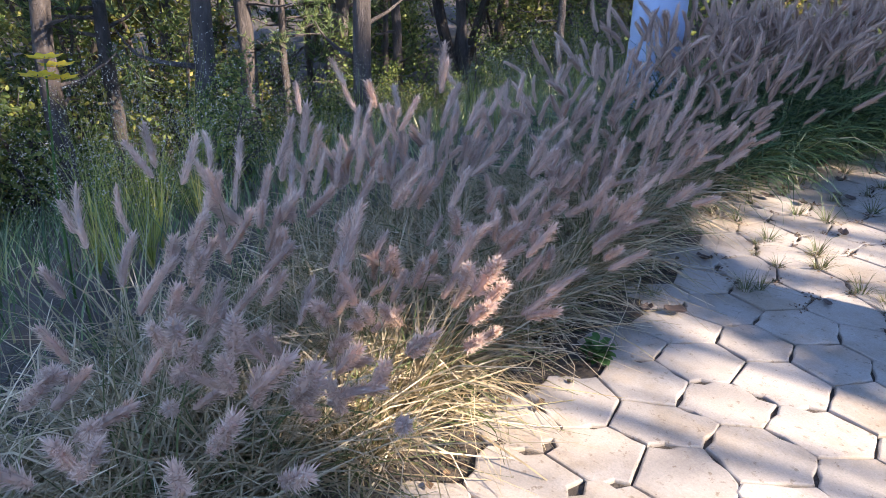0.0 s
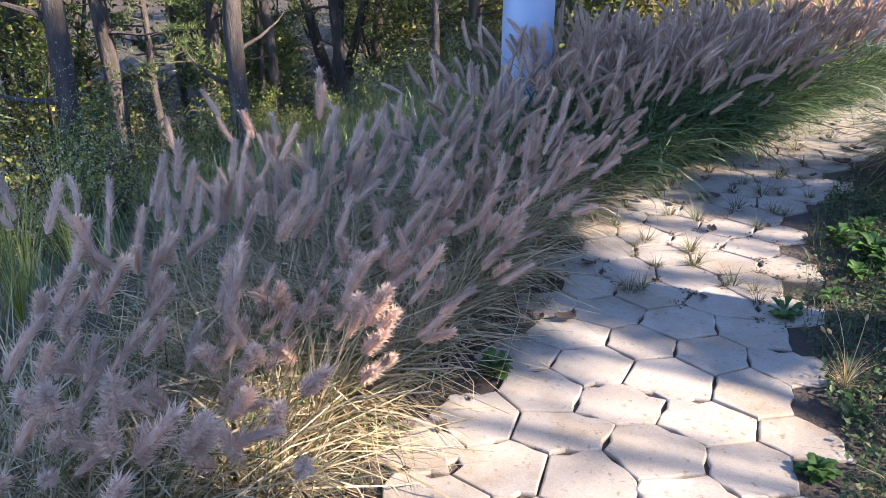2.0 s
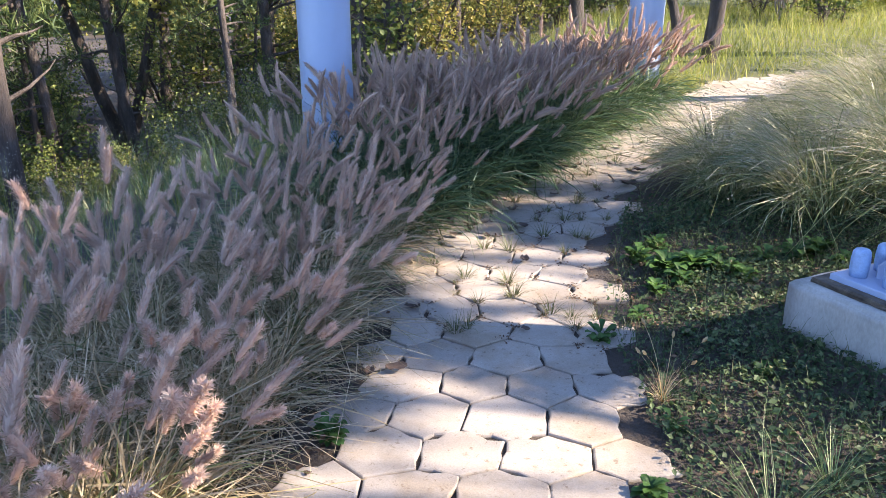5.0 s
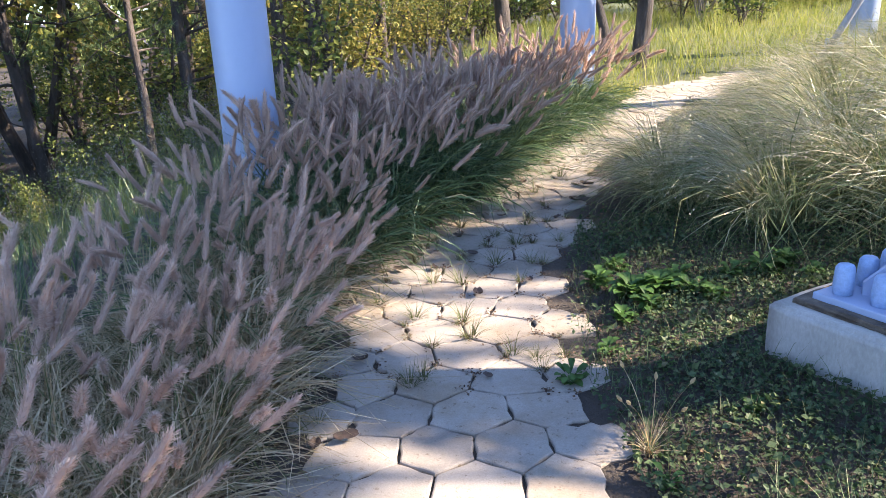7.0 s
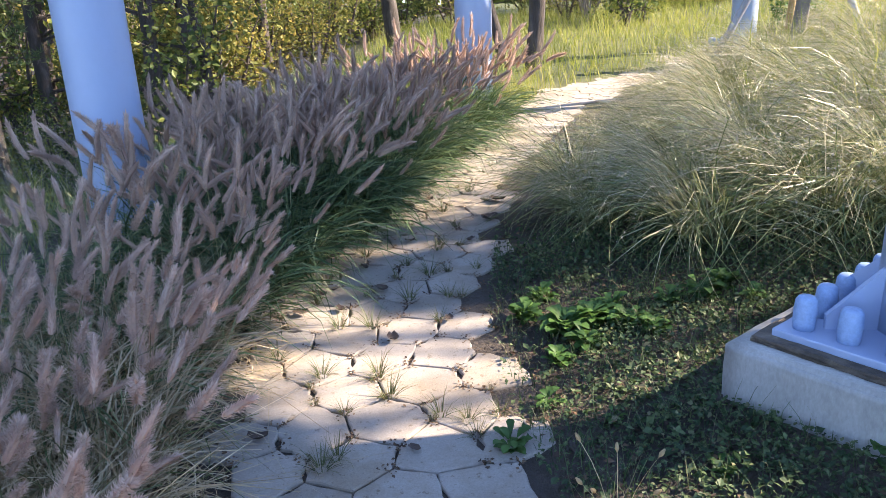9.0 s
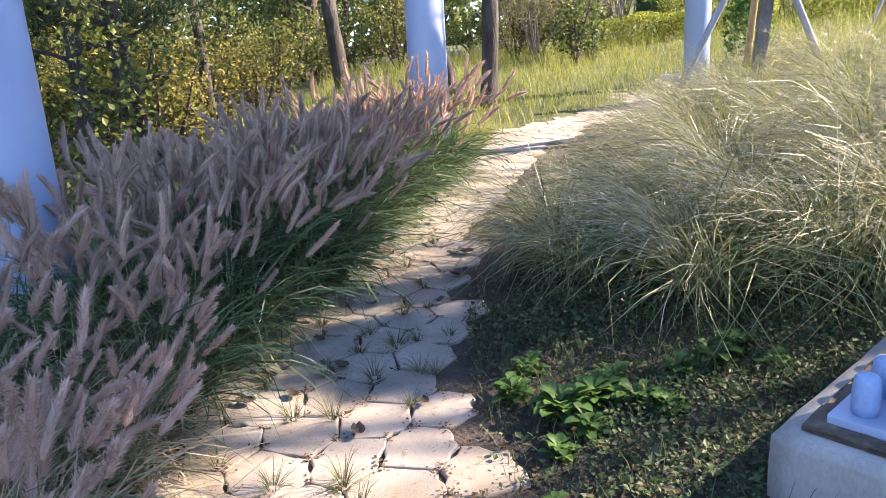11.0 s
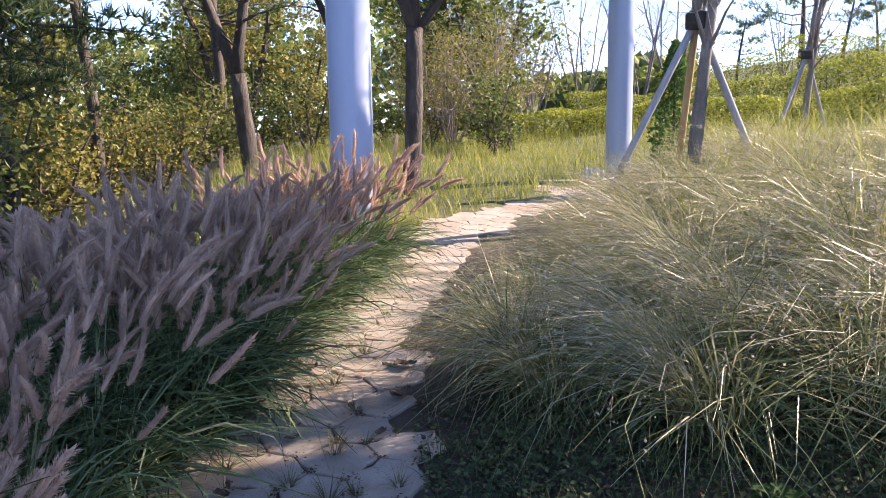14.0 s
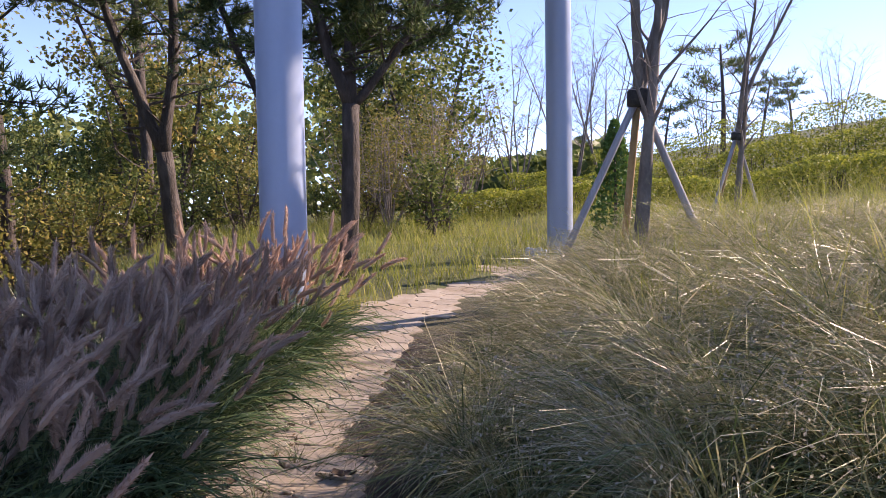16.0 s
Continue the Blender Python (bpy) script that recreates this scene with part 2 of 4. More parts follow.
def blades(base, az, length, lean, droop, width, segs=4, twist=0.6, rng=R, tipw=0.12, sway=0.25):
    """Curved tapering blades. Returns V, F, tips, tangents."""
    n = len(az)
    s = np.linspace(0, 1, segs + 1)
    mid = (s[1:] + s[:-1]) / 2
    th = lean[:, None] + droop[:, None] * mid[None] ** 1.3
    step = (length / segs)[:, None]
    hor = np.concatenate([np.zeros((n, 1)), np.cumsum(np.sin(th) * step, 1)], 1)
    ver = np.concatenate([np.zeros((n, 1)), np.cumsum(np.cos(th) * step, 1)], 1)
    wob = rng.uniform(-sway, sway, n)[:, None] * s[None] ** 2
    d = np.stack([np.sin(az), np.cos(az)], 1)
    p = np.stack([np.cos(az), -np.sin(az)], 1)
    C = np.zeros((n, segs + 1, 3))
    C[:, :, :2] = base[:, None, :2] + d[:, None] * hor[:, :, None] + p[:, None] * (hor * wob)[:, :, None]
    C[:, :, 2] = base[:, None, 2] + ver
    roll = rng.uniform(-twist, twist, n)
    w = width[:, None] * (tipw + (1 - tipw) * (1 - s[None]) ** 0.7) / 2
    side = np.concatenate([p * np.cos(roll)[:, None], np.sin(roll)[:, None]], 1)
    V = np.stack([C - side[:, None] * w[:, :, None], C + side[:, None] * w[:, :, None]], 2).reshape(-1, 3)
    k = np.arange(segs)
    q = np.stack([2 * k, 2 * k + 1, 2 * k + 3, 2 * k + 2], 1)
    F = (q[None] + (np.arange(n) * 2 * (segs + 1))[:, None, None]).reshape(-1, 4)
    tan = C[:, -1] - C[:, -2]
    return V, F, C[:, -1], tan / np.linalg.norm(tan, axis=1)[:, None]


def frames_of(tan):
    """An orthonormal frame (columns a, b, t) for each tangent."""
    ref = np.where(np.abs(tan[:, 2:3]) < 0.9, np.array([[0, 0, 1.0]]), np.array([[1.0, 0, 0]]))
    a = np.cross(ref, tan)
    a /= np.linalg.norm(a, axis=1)[:, None]
    b = np.cross(tan, a)
    return np.stack([a, b, tan], 2)


def bottlebrush(rng, length, radius, bristles, bend):
    """A flower spike along +z, bowed sideways: a furry core and fine bristles that slant forwards and thin out to their tips."""
    s = rng.uniform(0, 1, bristles) ** 0.95
    ph = rng.uniform(0, 2 * np.pi, bristles)
    prof = 0.55 + 0.45 * np.sin(np.pi * np.clip(s * 0.82 + 0.16, 0, 1))
    long_ = np.where(rng.uniform(0, 1, bristles) < 0.22, 1.35, 0.85)
    r = radius * prof * long_ * rng.uniform(0.55, 1.1, bristles)
    up = r * rng.uniform(0.55, 1.5, bristles)
    root = np.stack([0.006 * np.cos(ph), 0.006 * np.sin(ph), s * length * 0.9], 1)
    tip = root + np.stack([r * np.cos(ph), r * np.sin(ph), up], 1)
    w = 0.0021
    sd = np.stack([-np.sin(ph) * w, np.cos(ph) * w, np.zeros(bristles)], 1)
    V = np.stack([root - sd, root + sd, tip], 1).reshape(-1, 3)
    F = np.arange(bristles * 3).reshape(-1, 3)
    cz, cr = np.array([0, 0.12, 0.45, 0.8, 1.0]) * length, np.array([0.003, 0.0085, 0.0095, 0.007, 0.001])
    ang = np.arange(7) * 2 * np.pi / 7
    rr = cr[:, None] * rng.uniform(0.75, 1.25, (5, 7))
    CV = np.stack([rr * np.cos(ang), rr * np.sin(ang), np.repeat(cz[:, None], 7, 1)], 2).reshape(-1, 3)
    CF = [(7 * i + j, 7 * i + (j + 1) % 7, 7 * i + 7 + (j + 1) % 7, 7 * i + 7 + j) for i in range(4) for j in range(7)]
    V, F = join([(V, F), (CV, CF)])
    V[:, 0] += bend * V[:, 2] ** 2 / length
    return V, F


def tube(pts, radii, sides=8, caps=True, jitter=0.0, rng=R):
    """A bent tapering round bar through the points."""
    pts = np.asarray(pts, float)
    t = np.gradient(pts, axis=0)
    t /= np.linalg.norm(t, axis=1)[:, None] + 1e-9
    fr = np.zeros((len(pts), 3, 2))
    a = np.cross(t[0], (0.31, 0.77, 0.55) if abs(t[0][2]) > 0.8 else (0, 0, 1.0))
    for i in range(len(pts)):
        a = a - t[i] * np.dot(a, t[i])
        a /= np.linalg.norm(a)
        fr[i, :, 0], fr[i, :, 1] = a, np.cross(t[i], a)
    ang = np.arange(sides) * 2 * np.pi / sides
    rad = np.asarray(radii, float)[:, None] * (1 + jitter * rng.uniform(-1, 1, (len(pts), sides)))
    V = pts[:, None] + fr[:, None, :, 0] * (rad * np.cos(ang))[:, :, None] + fr[:, None, :, 1] * (rad * np.sin(ang))[:, :, None]
    F = [(sides * i + j, sides * i + (j + 1) % sides, sides * (i + 1) + (j + 1) % sides, sides * (i + 1) + j) for i in range(len(pts) - 1) for j in range(sides)]
    if caps:
        F += [tuple(range(sides))[::-1], tuple(range(sides * (len(pts) - 1), sides * len(pts)))]
    return V.reshape(-1, 3), F


def leaf_cards(centres, size, rng, flat=0.0, fold=0.25):
    """Folded four-cornered leaves at the centres, turned at random; flat pulls them towards level."""
    n = len(centres)
    t = rng.normal(size=(n, 3))
    t[:, 2] *= 1 - flat
    t /= np.linalg.norm(t, axis=1)[:, None]
    nn = rng.normal(size=(n, 3))
    nn[:, 2] += flat * 4
    b = np.cross(nn, t)
    b /= np.linalg.norm(b, axis=1)[:, None]
    c = np.cross(t, b)
    L = (size * rng.uniform(0.6, 1.3, n))[:, None]
    W = L * 0.34
    P = np.stack([centres - t * L * 0.5, centres + b * W + c * W * fold, centres + t * L * 0.5, centres - b * W + c * W * fold], 1)
    return P.reshape(-1, 3), np.arange(n * 4).reshape(-1, 4)


def needle_tufts(centres, dirs, length, count, width, rng):
    n = len(centres) * count
    c = np.repeat(centres, count, 0)
    d = np.repeat(dirs, count, 0) * 0.7 + rng.normal(size=(n, 3)) * 0.55
    d /= np.linalg.norm(d, axis=1)[:, None]
    s = np.cross(d, rng.normal(size=(n, 3)))
    s *= width / (np.linalg.norm(s, axis=1)[:, None] + 1e-9)
    L = (length * rng.uniform(0.7, 1.2, n))[:, None]
    return np.stack([c - s, c + s, c + d * L], 1).reshape(-1, 3), np.arange(n * 3).reshape(-1, 3)


def lathe(profile, sides=16):
    """Round solid from (radius, height) pairs."""
    ang = np.arange(sides) * 2 * np.pi / sides
    V = np.array([[r * math.cos(a), r * math.sin(a), z] for r, z in profile for a in ang])
    F = [(sides * i + j, sides * i + (j + 1) % sides, sides * (i + 1) + (j + 1) % sides, sides * (i + 1) + j) for i in range(len(profile) - 1) for j in range(sides)]
    F += [tuple(range(sides))[::-1], tuple(range(sides * (len(profile) - 1), sides * len(profile)))]
    return V, F


def box_mesh(name, size, mat, bevel=0.012, rough=0.0, cuts=0):
    """A bevelled box that stands on its origin."""
    bm = bmesh.new()
    bmesh.ops.create_cube(bm, size=1.0)
    for v in bm.verts:
        v.co = Vector((v.co.x * size[0], v.co.y * size[1], (v.co.z + 0.5) * size[2]))
    if cuts:
        bmesh.ops.subdivide_edges(bm, edges=bm.edges[:], cuts=cuts, use_grid_fill=True)
    if bevel:
        sharp = [e for e in bm.edges if len(e.link_faces) == 2 and e.calc_face_angle() > 0.5]
        bmesh.ops.bevel(bm, geom=sharp, offset=bevel, segments=2, affect='EDGES', profile=0.6)
    if rough:
        for v in bm.verts:
            v.co += Vector(R.uniform(-rough, rough, 3))
    me = bpy.data.meshes.new(name)
    bm.to_mesh(me)
    bm.free()
    me.materials.append(mat)
    return me


# ---- the lie of the land ----
def slope_y(y):
    return np.interp(y, [-60, 3.0, 5.5, 8.5, 10, 12, 14, 20, 40, 90], [-0.3, 0.0, 0.12, 0.30, 0.42, 0.55, 0.70, 1.0, 1.2, 1.4])


def path_x(y):
    return np.interp(y, [0, 1.5, 2.6, 3.5, 4.5, 5.5, 6.5, 7.5, 8.5, 9.3, 10.0, 10.7, 11.3], [0.28, 0.17, 0.08, -0.20, -0.3, -0.18, -0.05, 0.14, 0.55, 0.9, 1.35, 2.0, 2.9])


def path_half(y):
    return np.interp(y, [0, 2.5, 3.5, 4.5, 5.3, 6.5, 9.0, 12], [0.62, 0.57, 0.53, 0.51, 0.43, 0.37, 0.44, 0.44])


def ground(x, y):
    z = slope_y(y)
    r = np.maximum(0, x - path_x(y) - 0.65)
    z = z + 0.13 * np.minimum(r, 2.2) + 0.03 * np.clip(r - 2.2, 0, 4) + 0.20 * np.clip(r - 5.5, 0, 22)
    edge = np.interp(y, [-5, 0, 5, 8, 10, 14, 30], [-1.0, -1.3, -1.9, -1.5, -0.9, -0.6, -0.3])
    l = np.maximum(0, edge - x)
    fall = np.interp(y, [0, 9, 14, 25], [1.0, 1.0, 0.6, 0.4])
    z = z - 0.12 * np.minimum(l, 1.0) - fall * (0.32 * np.clip(l - 1, 0, 9) + 0.08 * np.clip(l - 10, 0, 25))
    return z


def build_ground():
    u = np.linspace(-1, 1, 191)
    k = 7.6
    ax = np.sinh(u * k) / np.sinh(k) * 900
    X, Y = np.meshgrid(ax, ax + 4.5, indexing="ij")
    Z = ground(X, Y)
    on = np.abs(X - path_x(Y)) < path_half(Y) + 0.05
    near = np.hypot(X, Y - 4.5) < 14
    bumps = np.array([noise.noise((x * 2.3, y * 2.3, 0.3)) for x, y in zip(X.ravel(), Y.ravel())]).reshape(X.shape)
    Z = Z + np.where(near & ~on, 0.035 * bumps, 0) - np.where(on, 0.018, 0.012)
    n = len(ax)
    i, j = np.meshgrid(np.arange(n - 1), np.arange(n - 1), indexing="ij")
    a = (i * n + j).ravel()
    F = np.stack([a, a + n, a + n + 1, a + 1], 1)
    ob = new("ground", mesh_of("ground", np.stack([X, Y, Z], 2).reshape(-1, 3), F.tolist(), M_SOIL, True))
    tagged(ob, "dark brown soil with litter under the plants", "ground", kind="structure")
    return ob


build_ground()


def at(x, y, rz=0.0, s=1.0, dz=0.0, tilt=0.0):
    return pose(x, y, float(ground(x, y)) + dz, tilt, 0, rz) @ Matrix.Scale(s, 4)


# ---- columns on concrete feet ----
def column(name, x, y, z, radius, height, label):
    ob = empty(name, pose(x, y, z), label, "column", "steel columns")
    prof = [(radius, 0.0), (radius, 0.4), (radius, height * 0.5), (radius, height)]
    part("shaft", mesh_of("shaft", *lathe(prof, 40), M_COLUMN, True), ob)
    return ob


def bolt_cap_mesh():
    prof = [(0.033, 0.0), (0.036, 0.03), (0.036, 0.07), (0.033, 0.100), (0.027, 0.109), (0.024, 0.112)]
    return mesh_of("bolt_cap", *lathe(prof, 14), M_CAP, True)


CAP = bolt_cap_mesh()


def plate_with_caps(ob, half, thick, zbase, ring, skip_inner=True):
    part("base_plate", box_mesh("base_plate", (half * 2, half * 2, thick), M_COLUMN, 0.006), ob).location = (0, 0, zbase)
    k = 0
    for a in np.linspace(-ring, ring, 5):
        for b in np.linspace(-ring, ring, 5):
            if max(abs(a), abs(b)) < ring - 0.01:
                continue
            c = part("bolt_cap", CAP, ob, "rounded pale blue plastic bolt cap" if k == 0 else "")
            c.location = (a, b, zbase + thick)
            k += 1


def gusset_mesh(r0, r1, h):
    V, t = [], 0.009
    for s in (-t, t):
        V += [(r0, s, 0), (r1, s, 0), (r1, s, h * 0.22), (r0, s, h)]
    F = [(0, 1, 2, 3), (7, 6, 5, 4), (0, 4, 5, 1), (1, 5, 6, 2), (2, 6, 7, 3), (3, 7, 4, 0)]
    return mesh_of("gusset_plate", np.array(V), F, M_COLUMN)


# the near footing: its corner lies at the edge of the ground cover
FOOT_ROT = -47.0
fx, fy = 0.98, 3.56
cr, sr = math.cos(radians(FOOT_ROT)), math.sin(radians(FOOT_ROT))
HALF = 0.46
cx, cy = fx + HALF * cr + HALF * -sr, fy + HALF * sr + HALF * cr
foot = empty("concrete_footing", pose(cx, cy, -0.02, 0, 0, FOOT_ROT), "weathered grey concrete footing block with rain stains", "footing")
bm = bmesh.new()
bmesh.ops.create_cube(bm, size=1.0)
bmesh.ops.subdivide_edges(bm, edges=bm.edges[:], cuts=9, use_grid_fill=True)
for v in bm.verts:
    v.co = Vector((v.co.x * HALF * 2, v.co.y * HALF * 2, (v.co.z + 0.5) * 0.33))
    v.co += Vector([noise.noise(v.co * 7 + Vector((k * 9.1, 0, 0))) * 0.004 for k in range(3)])
bmesh.ops.bevel(bm, geom=[e for e in bm.edges if e.calc_face_angle(0) > 0.8], offset=0.014, segments=3, affect='EDGES')
me = bpy.data.meshes.new("block")
bm.to_mesh(me)
bm.free()
me.materials.append(M_BLOCK)
me.shade_smooth()
part("block", me, foot)
col_d = empty("steel_column", pose(cx, cy, 0.312, 0, 0, FOOT_ROT), "pale blue painted steel column on a bolted base plate", "column", "steel columns")
bed = box_mesh("mortar_bed", (0.80, 0.80, 0.022), M_RUST, 0.006, 0.004, 10)
part("mortar_bed", bed, foot, "dark dirty broken mortar bed").location = (0, 0, 0.33)
plate_with_caps(col_d, 0.355, 0.028, 0.018, 0.285)
part("shaft", mesh_of("shaft", *lathe([(0.18, 0.046), (0.18, 1.0), (0.18, 4.0), (0.18, 8.0)], 40), M_COLUMN, True), col_d)
G = gusset_mesh(0.17, 0.34, 0.22)
for k in range(8):
    g = part("gusset_plate", G, col_d)
    g.matrix_basis = pose(0, 0, 0.046, 0, 0, 45 * k)

column("steel_column", -1.9, 5.15, float(ground(-1.9, 5.15)) - 0.05, 0.18, 8.5, "pale blue painted steel column rising behind the fountain grass")
column("steel_column", -0.045, 8.80, float(ground(0, 8.8)) - 0.05, 0.18, 8.5, "pale grey-blue steel column beside the path, part sunlit")
GC = float(ground(3.72, 12.8))
col_c = column("steel_column", 3.72, 12.8, GC, 0.18, 9.0, "pale grey steel column on a bolted base plate on the slope")
plate_with_caps(col_c, 0.45, 0.03, -0.03, 0.36)
foot_c = new("concrete_footing", box_mesh("footing_block", (1.16, 1.16, 0.5), M_BLOCK, 0.015))
foot_c.location = (3.72, 12.8, GC - 0.53)
tagged(foot_c, "grey concrete footing block half sunk in the slope", "footing")


# ---- fountain grass bed ----
rp = np.random.RandomState(77)
PLUMES = {True: [mesh_of("plume", *bottlebrush(rp, rp.uniform(0.13, 0.18), rp.uniform(0.015, 0.019), 230, rp.uniform(0.0, 0.35)), M_DUSKY) for _ in range(8)],
          False: [mesh_of("plume", *bottlebrush(rp, rp.uniform(0.12, 0.17), rp.uniform(0.020, 0.026), 280, rp.uniform(0.0, 0.35)), M_PLUME) for _ in range(8)]}


def fountain_grass(m, rng, blade_mat, n_blades, n_plumes, label, tall=1.0, wind=0.25, outward=False):
    ob = empty("fountain_grass", m, label, "ornamental grass", "fountain grass bed")
    green = blade_mat is M_GREEN
    az = rng.uniform(0, 2 * np.pi, n_blades)
    rad = 0.10 * np.sqrt(rng.uniform(0, 1, n_blades))
    base = np.stack([rad * np.sin(az), rad * np.cos(az), np.full(n_blades, -0.02)], 1)
    if green:
        v1 = blades(base, az + rng.normal(0, 0.4, n_blades), rng.uniform(0.40, 0.80, n_blades) * tall, rng.uniform(0.10, 0.75, n_blades), rng.uniform(1.0, 2.7, n_blades), rng.uniform(0.008, 0.016, n_blades), 5, 0.9, rng=rng, sway=0.4)
    else:
        v1 = blades(base, az + rng.normal(0, 0.9, n_blades), rng.uniform(0.20, 0.58, n_blades), rng.uniform(0.0, 0.95, n_blades), rng.uniform(0.1, 2.6, n_blades), rng.uniform(0.0050, 0.0095, n_blades), 4, 0.8, rng=rng, tipw=0.35, sway=1.3)
    dead = n_blades // 5
    az2 = rng.uniform(0, 2 * np.pi, dead)
    b2 = np.stack([0.1 * np.sin(az2), 0.1 * np.cos(az2), np.zeros(dead)], 1)
    v2 = blades(b2, az2, rng.uniform(0.2, 0.42, dead), rng.uniform(0.7, 1.3, dead), rng.uniform(0.2, 1.3, dead), rng.uniform(0.004, 0.008, dead), 4, 1.2, rng=rng, sway=0.8)
    azp = rng.uniform(0, 2 * np.pi, n_plumes)
    dx, dy = np.sin(azp) + wind * 1.6, np.cos(azp) + wind * 0.3
    azp = np.arctan2(dx, dy)
    radp = 0.07 * np.sqrt(rng.uniform(0, 1, n_plumes))
    bp = np.stack([radp * np.sin(azp), radp * np.cos(azp), np.zeros(n_plumes)], 1)
    reach = rng.uniform(0, 1, n_plumes) ** 0.8
    v3 = blades(bp, azp, rng.uniform(0.46, 0.76, n_plumes) * tall, 0.03 + 0.25 * outward + (0.42 if green else 0.32) * reach, 0.06 + (0.50 if green else 0.40) * reach, np.full(n_plumes, 0.0032), 5, rng=rng, tipw=0.6)
    part("leaf_tuft", mesh_of("leaf_tuft", *join([v1[:2], v2[:2], v3[:2]]), blade_mat), ob)
    fr = frames_of(v3[3])
    for i in range(n_plumes):
        s = rng.uniform(0.85, 1.2)
        p = part("plume", PLUMES[green][rng.randint(8)], ob, "fuzzy pinkish-brown bottlebrush plume" if i == 0 else "")
        m3 = Matrix([list(row) for row in fr[i]]).to_4x4() @ Matrix.Rotation(rng.uniform(0, 6.28), 4, 'Z') @ Matrix.Scale(s, 4)
        p.matrix_basis = Matrix.Translation(Vector(v3[2][i] - v3[3][i] * 0.01)) @ m3
    return ob


BED_Y = [0.2, 0.8, 1.5, 2.0, 2.6, 3.4, 4.5, 5.2, 6.0, 6.7, 7.6, 8.5]
BED_FRONT = [-0.78, -0.70, -0.70, -0.80, -0.88, -0.99, -1.02, -0.74, -0.50, -0.40, -0.12, 0.16]
BED_BACK = [-1.0, -1.2, -1.5, -1.65, -1.75, -1.78, -1.75, -1.6, -1.45, -1.25, -0.8, -0.1]
FG_DRY = "dry straw-coloured fountain grass clump with pinkish plumes"
FG_GREEN = "green fountain grass clump with dusky purple plumes beside the path"
protos = {}
rg = np.random.RandomState(21)
spots = []
for y in np.arange(0.25, 8.6, 0.27):
    xf, xb = np.interp(y, BED_Y, BED_FRONT), np.interp(y, BED_Y, BED_BACK)
    for x in np.arange(xf, xb, -0.28):
        spots.append((x + rg.uniform(-0.06, 0.06) - 0.03, y + rg.uniform(-0.08, 0.08), x > xf - 0.45))
for n, (x, y, front) in enumerate(spots):
    green = y > 4.3 + rg.normal(0, 0.35)
    key = (green, n % 5, front and not green)
    s = rg.uniform(0.86, 1.08) * (1.12 if green else 1.0)
    m = at(x, y, rg.uniform(-35, 35), 1.0)
    if key not in protos:
        protos[key] = fountain_grass(m, rg, M_GREEN if green else M_DRY, 170 if green else 360 if front else 260, 19 if green else 9 if front else 13, FG_GREEN if green else FG_DRY, 0.85 if front and not green else 1.0, 0.6 if front and not green else 0.25, front and not green)
    else:
        copy_thing(protos[key], m @ Matrix.Scale(s, 4))


# ---- arching grass on the uphill side ----
def arching_grass(m, rng, n_blades, label):
    """A dark fountain of leaves that hang over on all sides, pale culms with fine seed sprays above it."""
    ob = empty("arching_grass", m, label, "ornamental grass", "arching grass mounds")
    az = rng.uniform(0, 2 * np.pi, n_blades)
    rad = 0.16 * np.sqrt(rng.uniform(0, 1, n_blades))
    base = np.stack([rad * np.sin(az), rad * np.cos(az), np.full(n_blades, -0.03)], 1)
    az = np.arctan2(np.sin(az) - 0.65, np.cos(az) - 0.35) + rng.normal(0, 0.75, n_blades)
    v = blades(base, az, rng.uniform(0.45, 1.08, n_blades), rng.uniform(0.05, 0.75, n_blades), rng.uniform(1.2, 2.9, n_blades), rng.uniform(0.0042, 0.0085, n_blades), 4, 0.9, rng=rng, sway=0.7)
    part("leaf_tuft", mesh_of("leaf_tuft", *join([v[:2]]), M_ARCH), ob)
    k = n_blades // 4
    az = rng.uniform(0, 2 * np.pi, k)
    az = np.arctan2(np.sin(az) * 0.7 - 0.9, np.cos(az) * 0.7 - 0.3) + rng.normal(0, 0.25, k)
    base = np.stack([0.12 * np.sin(az), 0.12 * np.cos(az), np.zeros(k)], 1)
    c3 = blades(base, az, rng.uniform(0.5, 0.98, k), rng.uniform(0.1, 0.6, k), rng.uniform(0.7, 1.9, k), rng.uniform(0.0020, 0.0036, k), 5, 1.2, rng=rng, tipw=0.5, sway=0.4)
    part("culms", mesh_of("culms", *join([c3[:2]]), M_CULM), ob, "thin pale straw culms")
    tips, tan = c3[2], c3[3]
    c = np.repeat(tips, 5, 0) - np.repeat(tan, 5, 0) * rng.uniform(-0.02, 0.26, (k * 5, 1)) + rng.normal(0, 0.009, (k * 5, 3))
    part("seed_spray", mesh_of("seed_spray", *leaf_cards(c, 0.012, rng), M_PANICLE), ob, "fine pale seed sprays")
    return ob


protos2 = {}
rg = np.random.RandomState(5)
k = 0
for y in np.arange(4.9, 11.2, 0.5):
    x0 = path_x(y) + path_half(y) + np.interp(y, [4.9, 5.4, 6.0, 7, 8.5, 10, 11], [1.15, 0.66, 0.58, 0.72, 1.0, 1.15, 1.2])
    for x in np.arange(x0, x0 + 4.2, 0.47):
        low = (0.62 if x < x0 + 0.3 else 0.82 if x < x0 + 0.8 else 1.0) if y > 6.3 else 1.0
        key = k % 4
        k += 1
        m = at(x + rg.uniform(-0.14, 0.14), y + rg.uniform(-0.14, 0.14), rg.uniform(-35, 35))
        if key not in protos2:
            protos2[key] = arching_grass(m, rg, 500, "large arching grass mound with fine pale seed sprays")
        else:
            copy_thing(protos2[key], m @ Matrix.Scale(rg.uniform(0.74, 1.08) * low, 4))


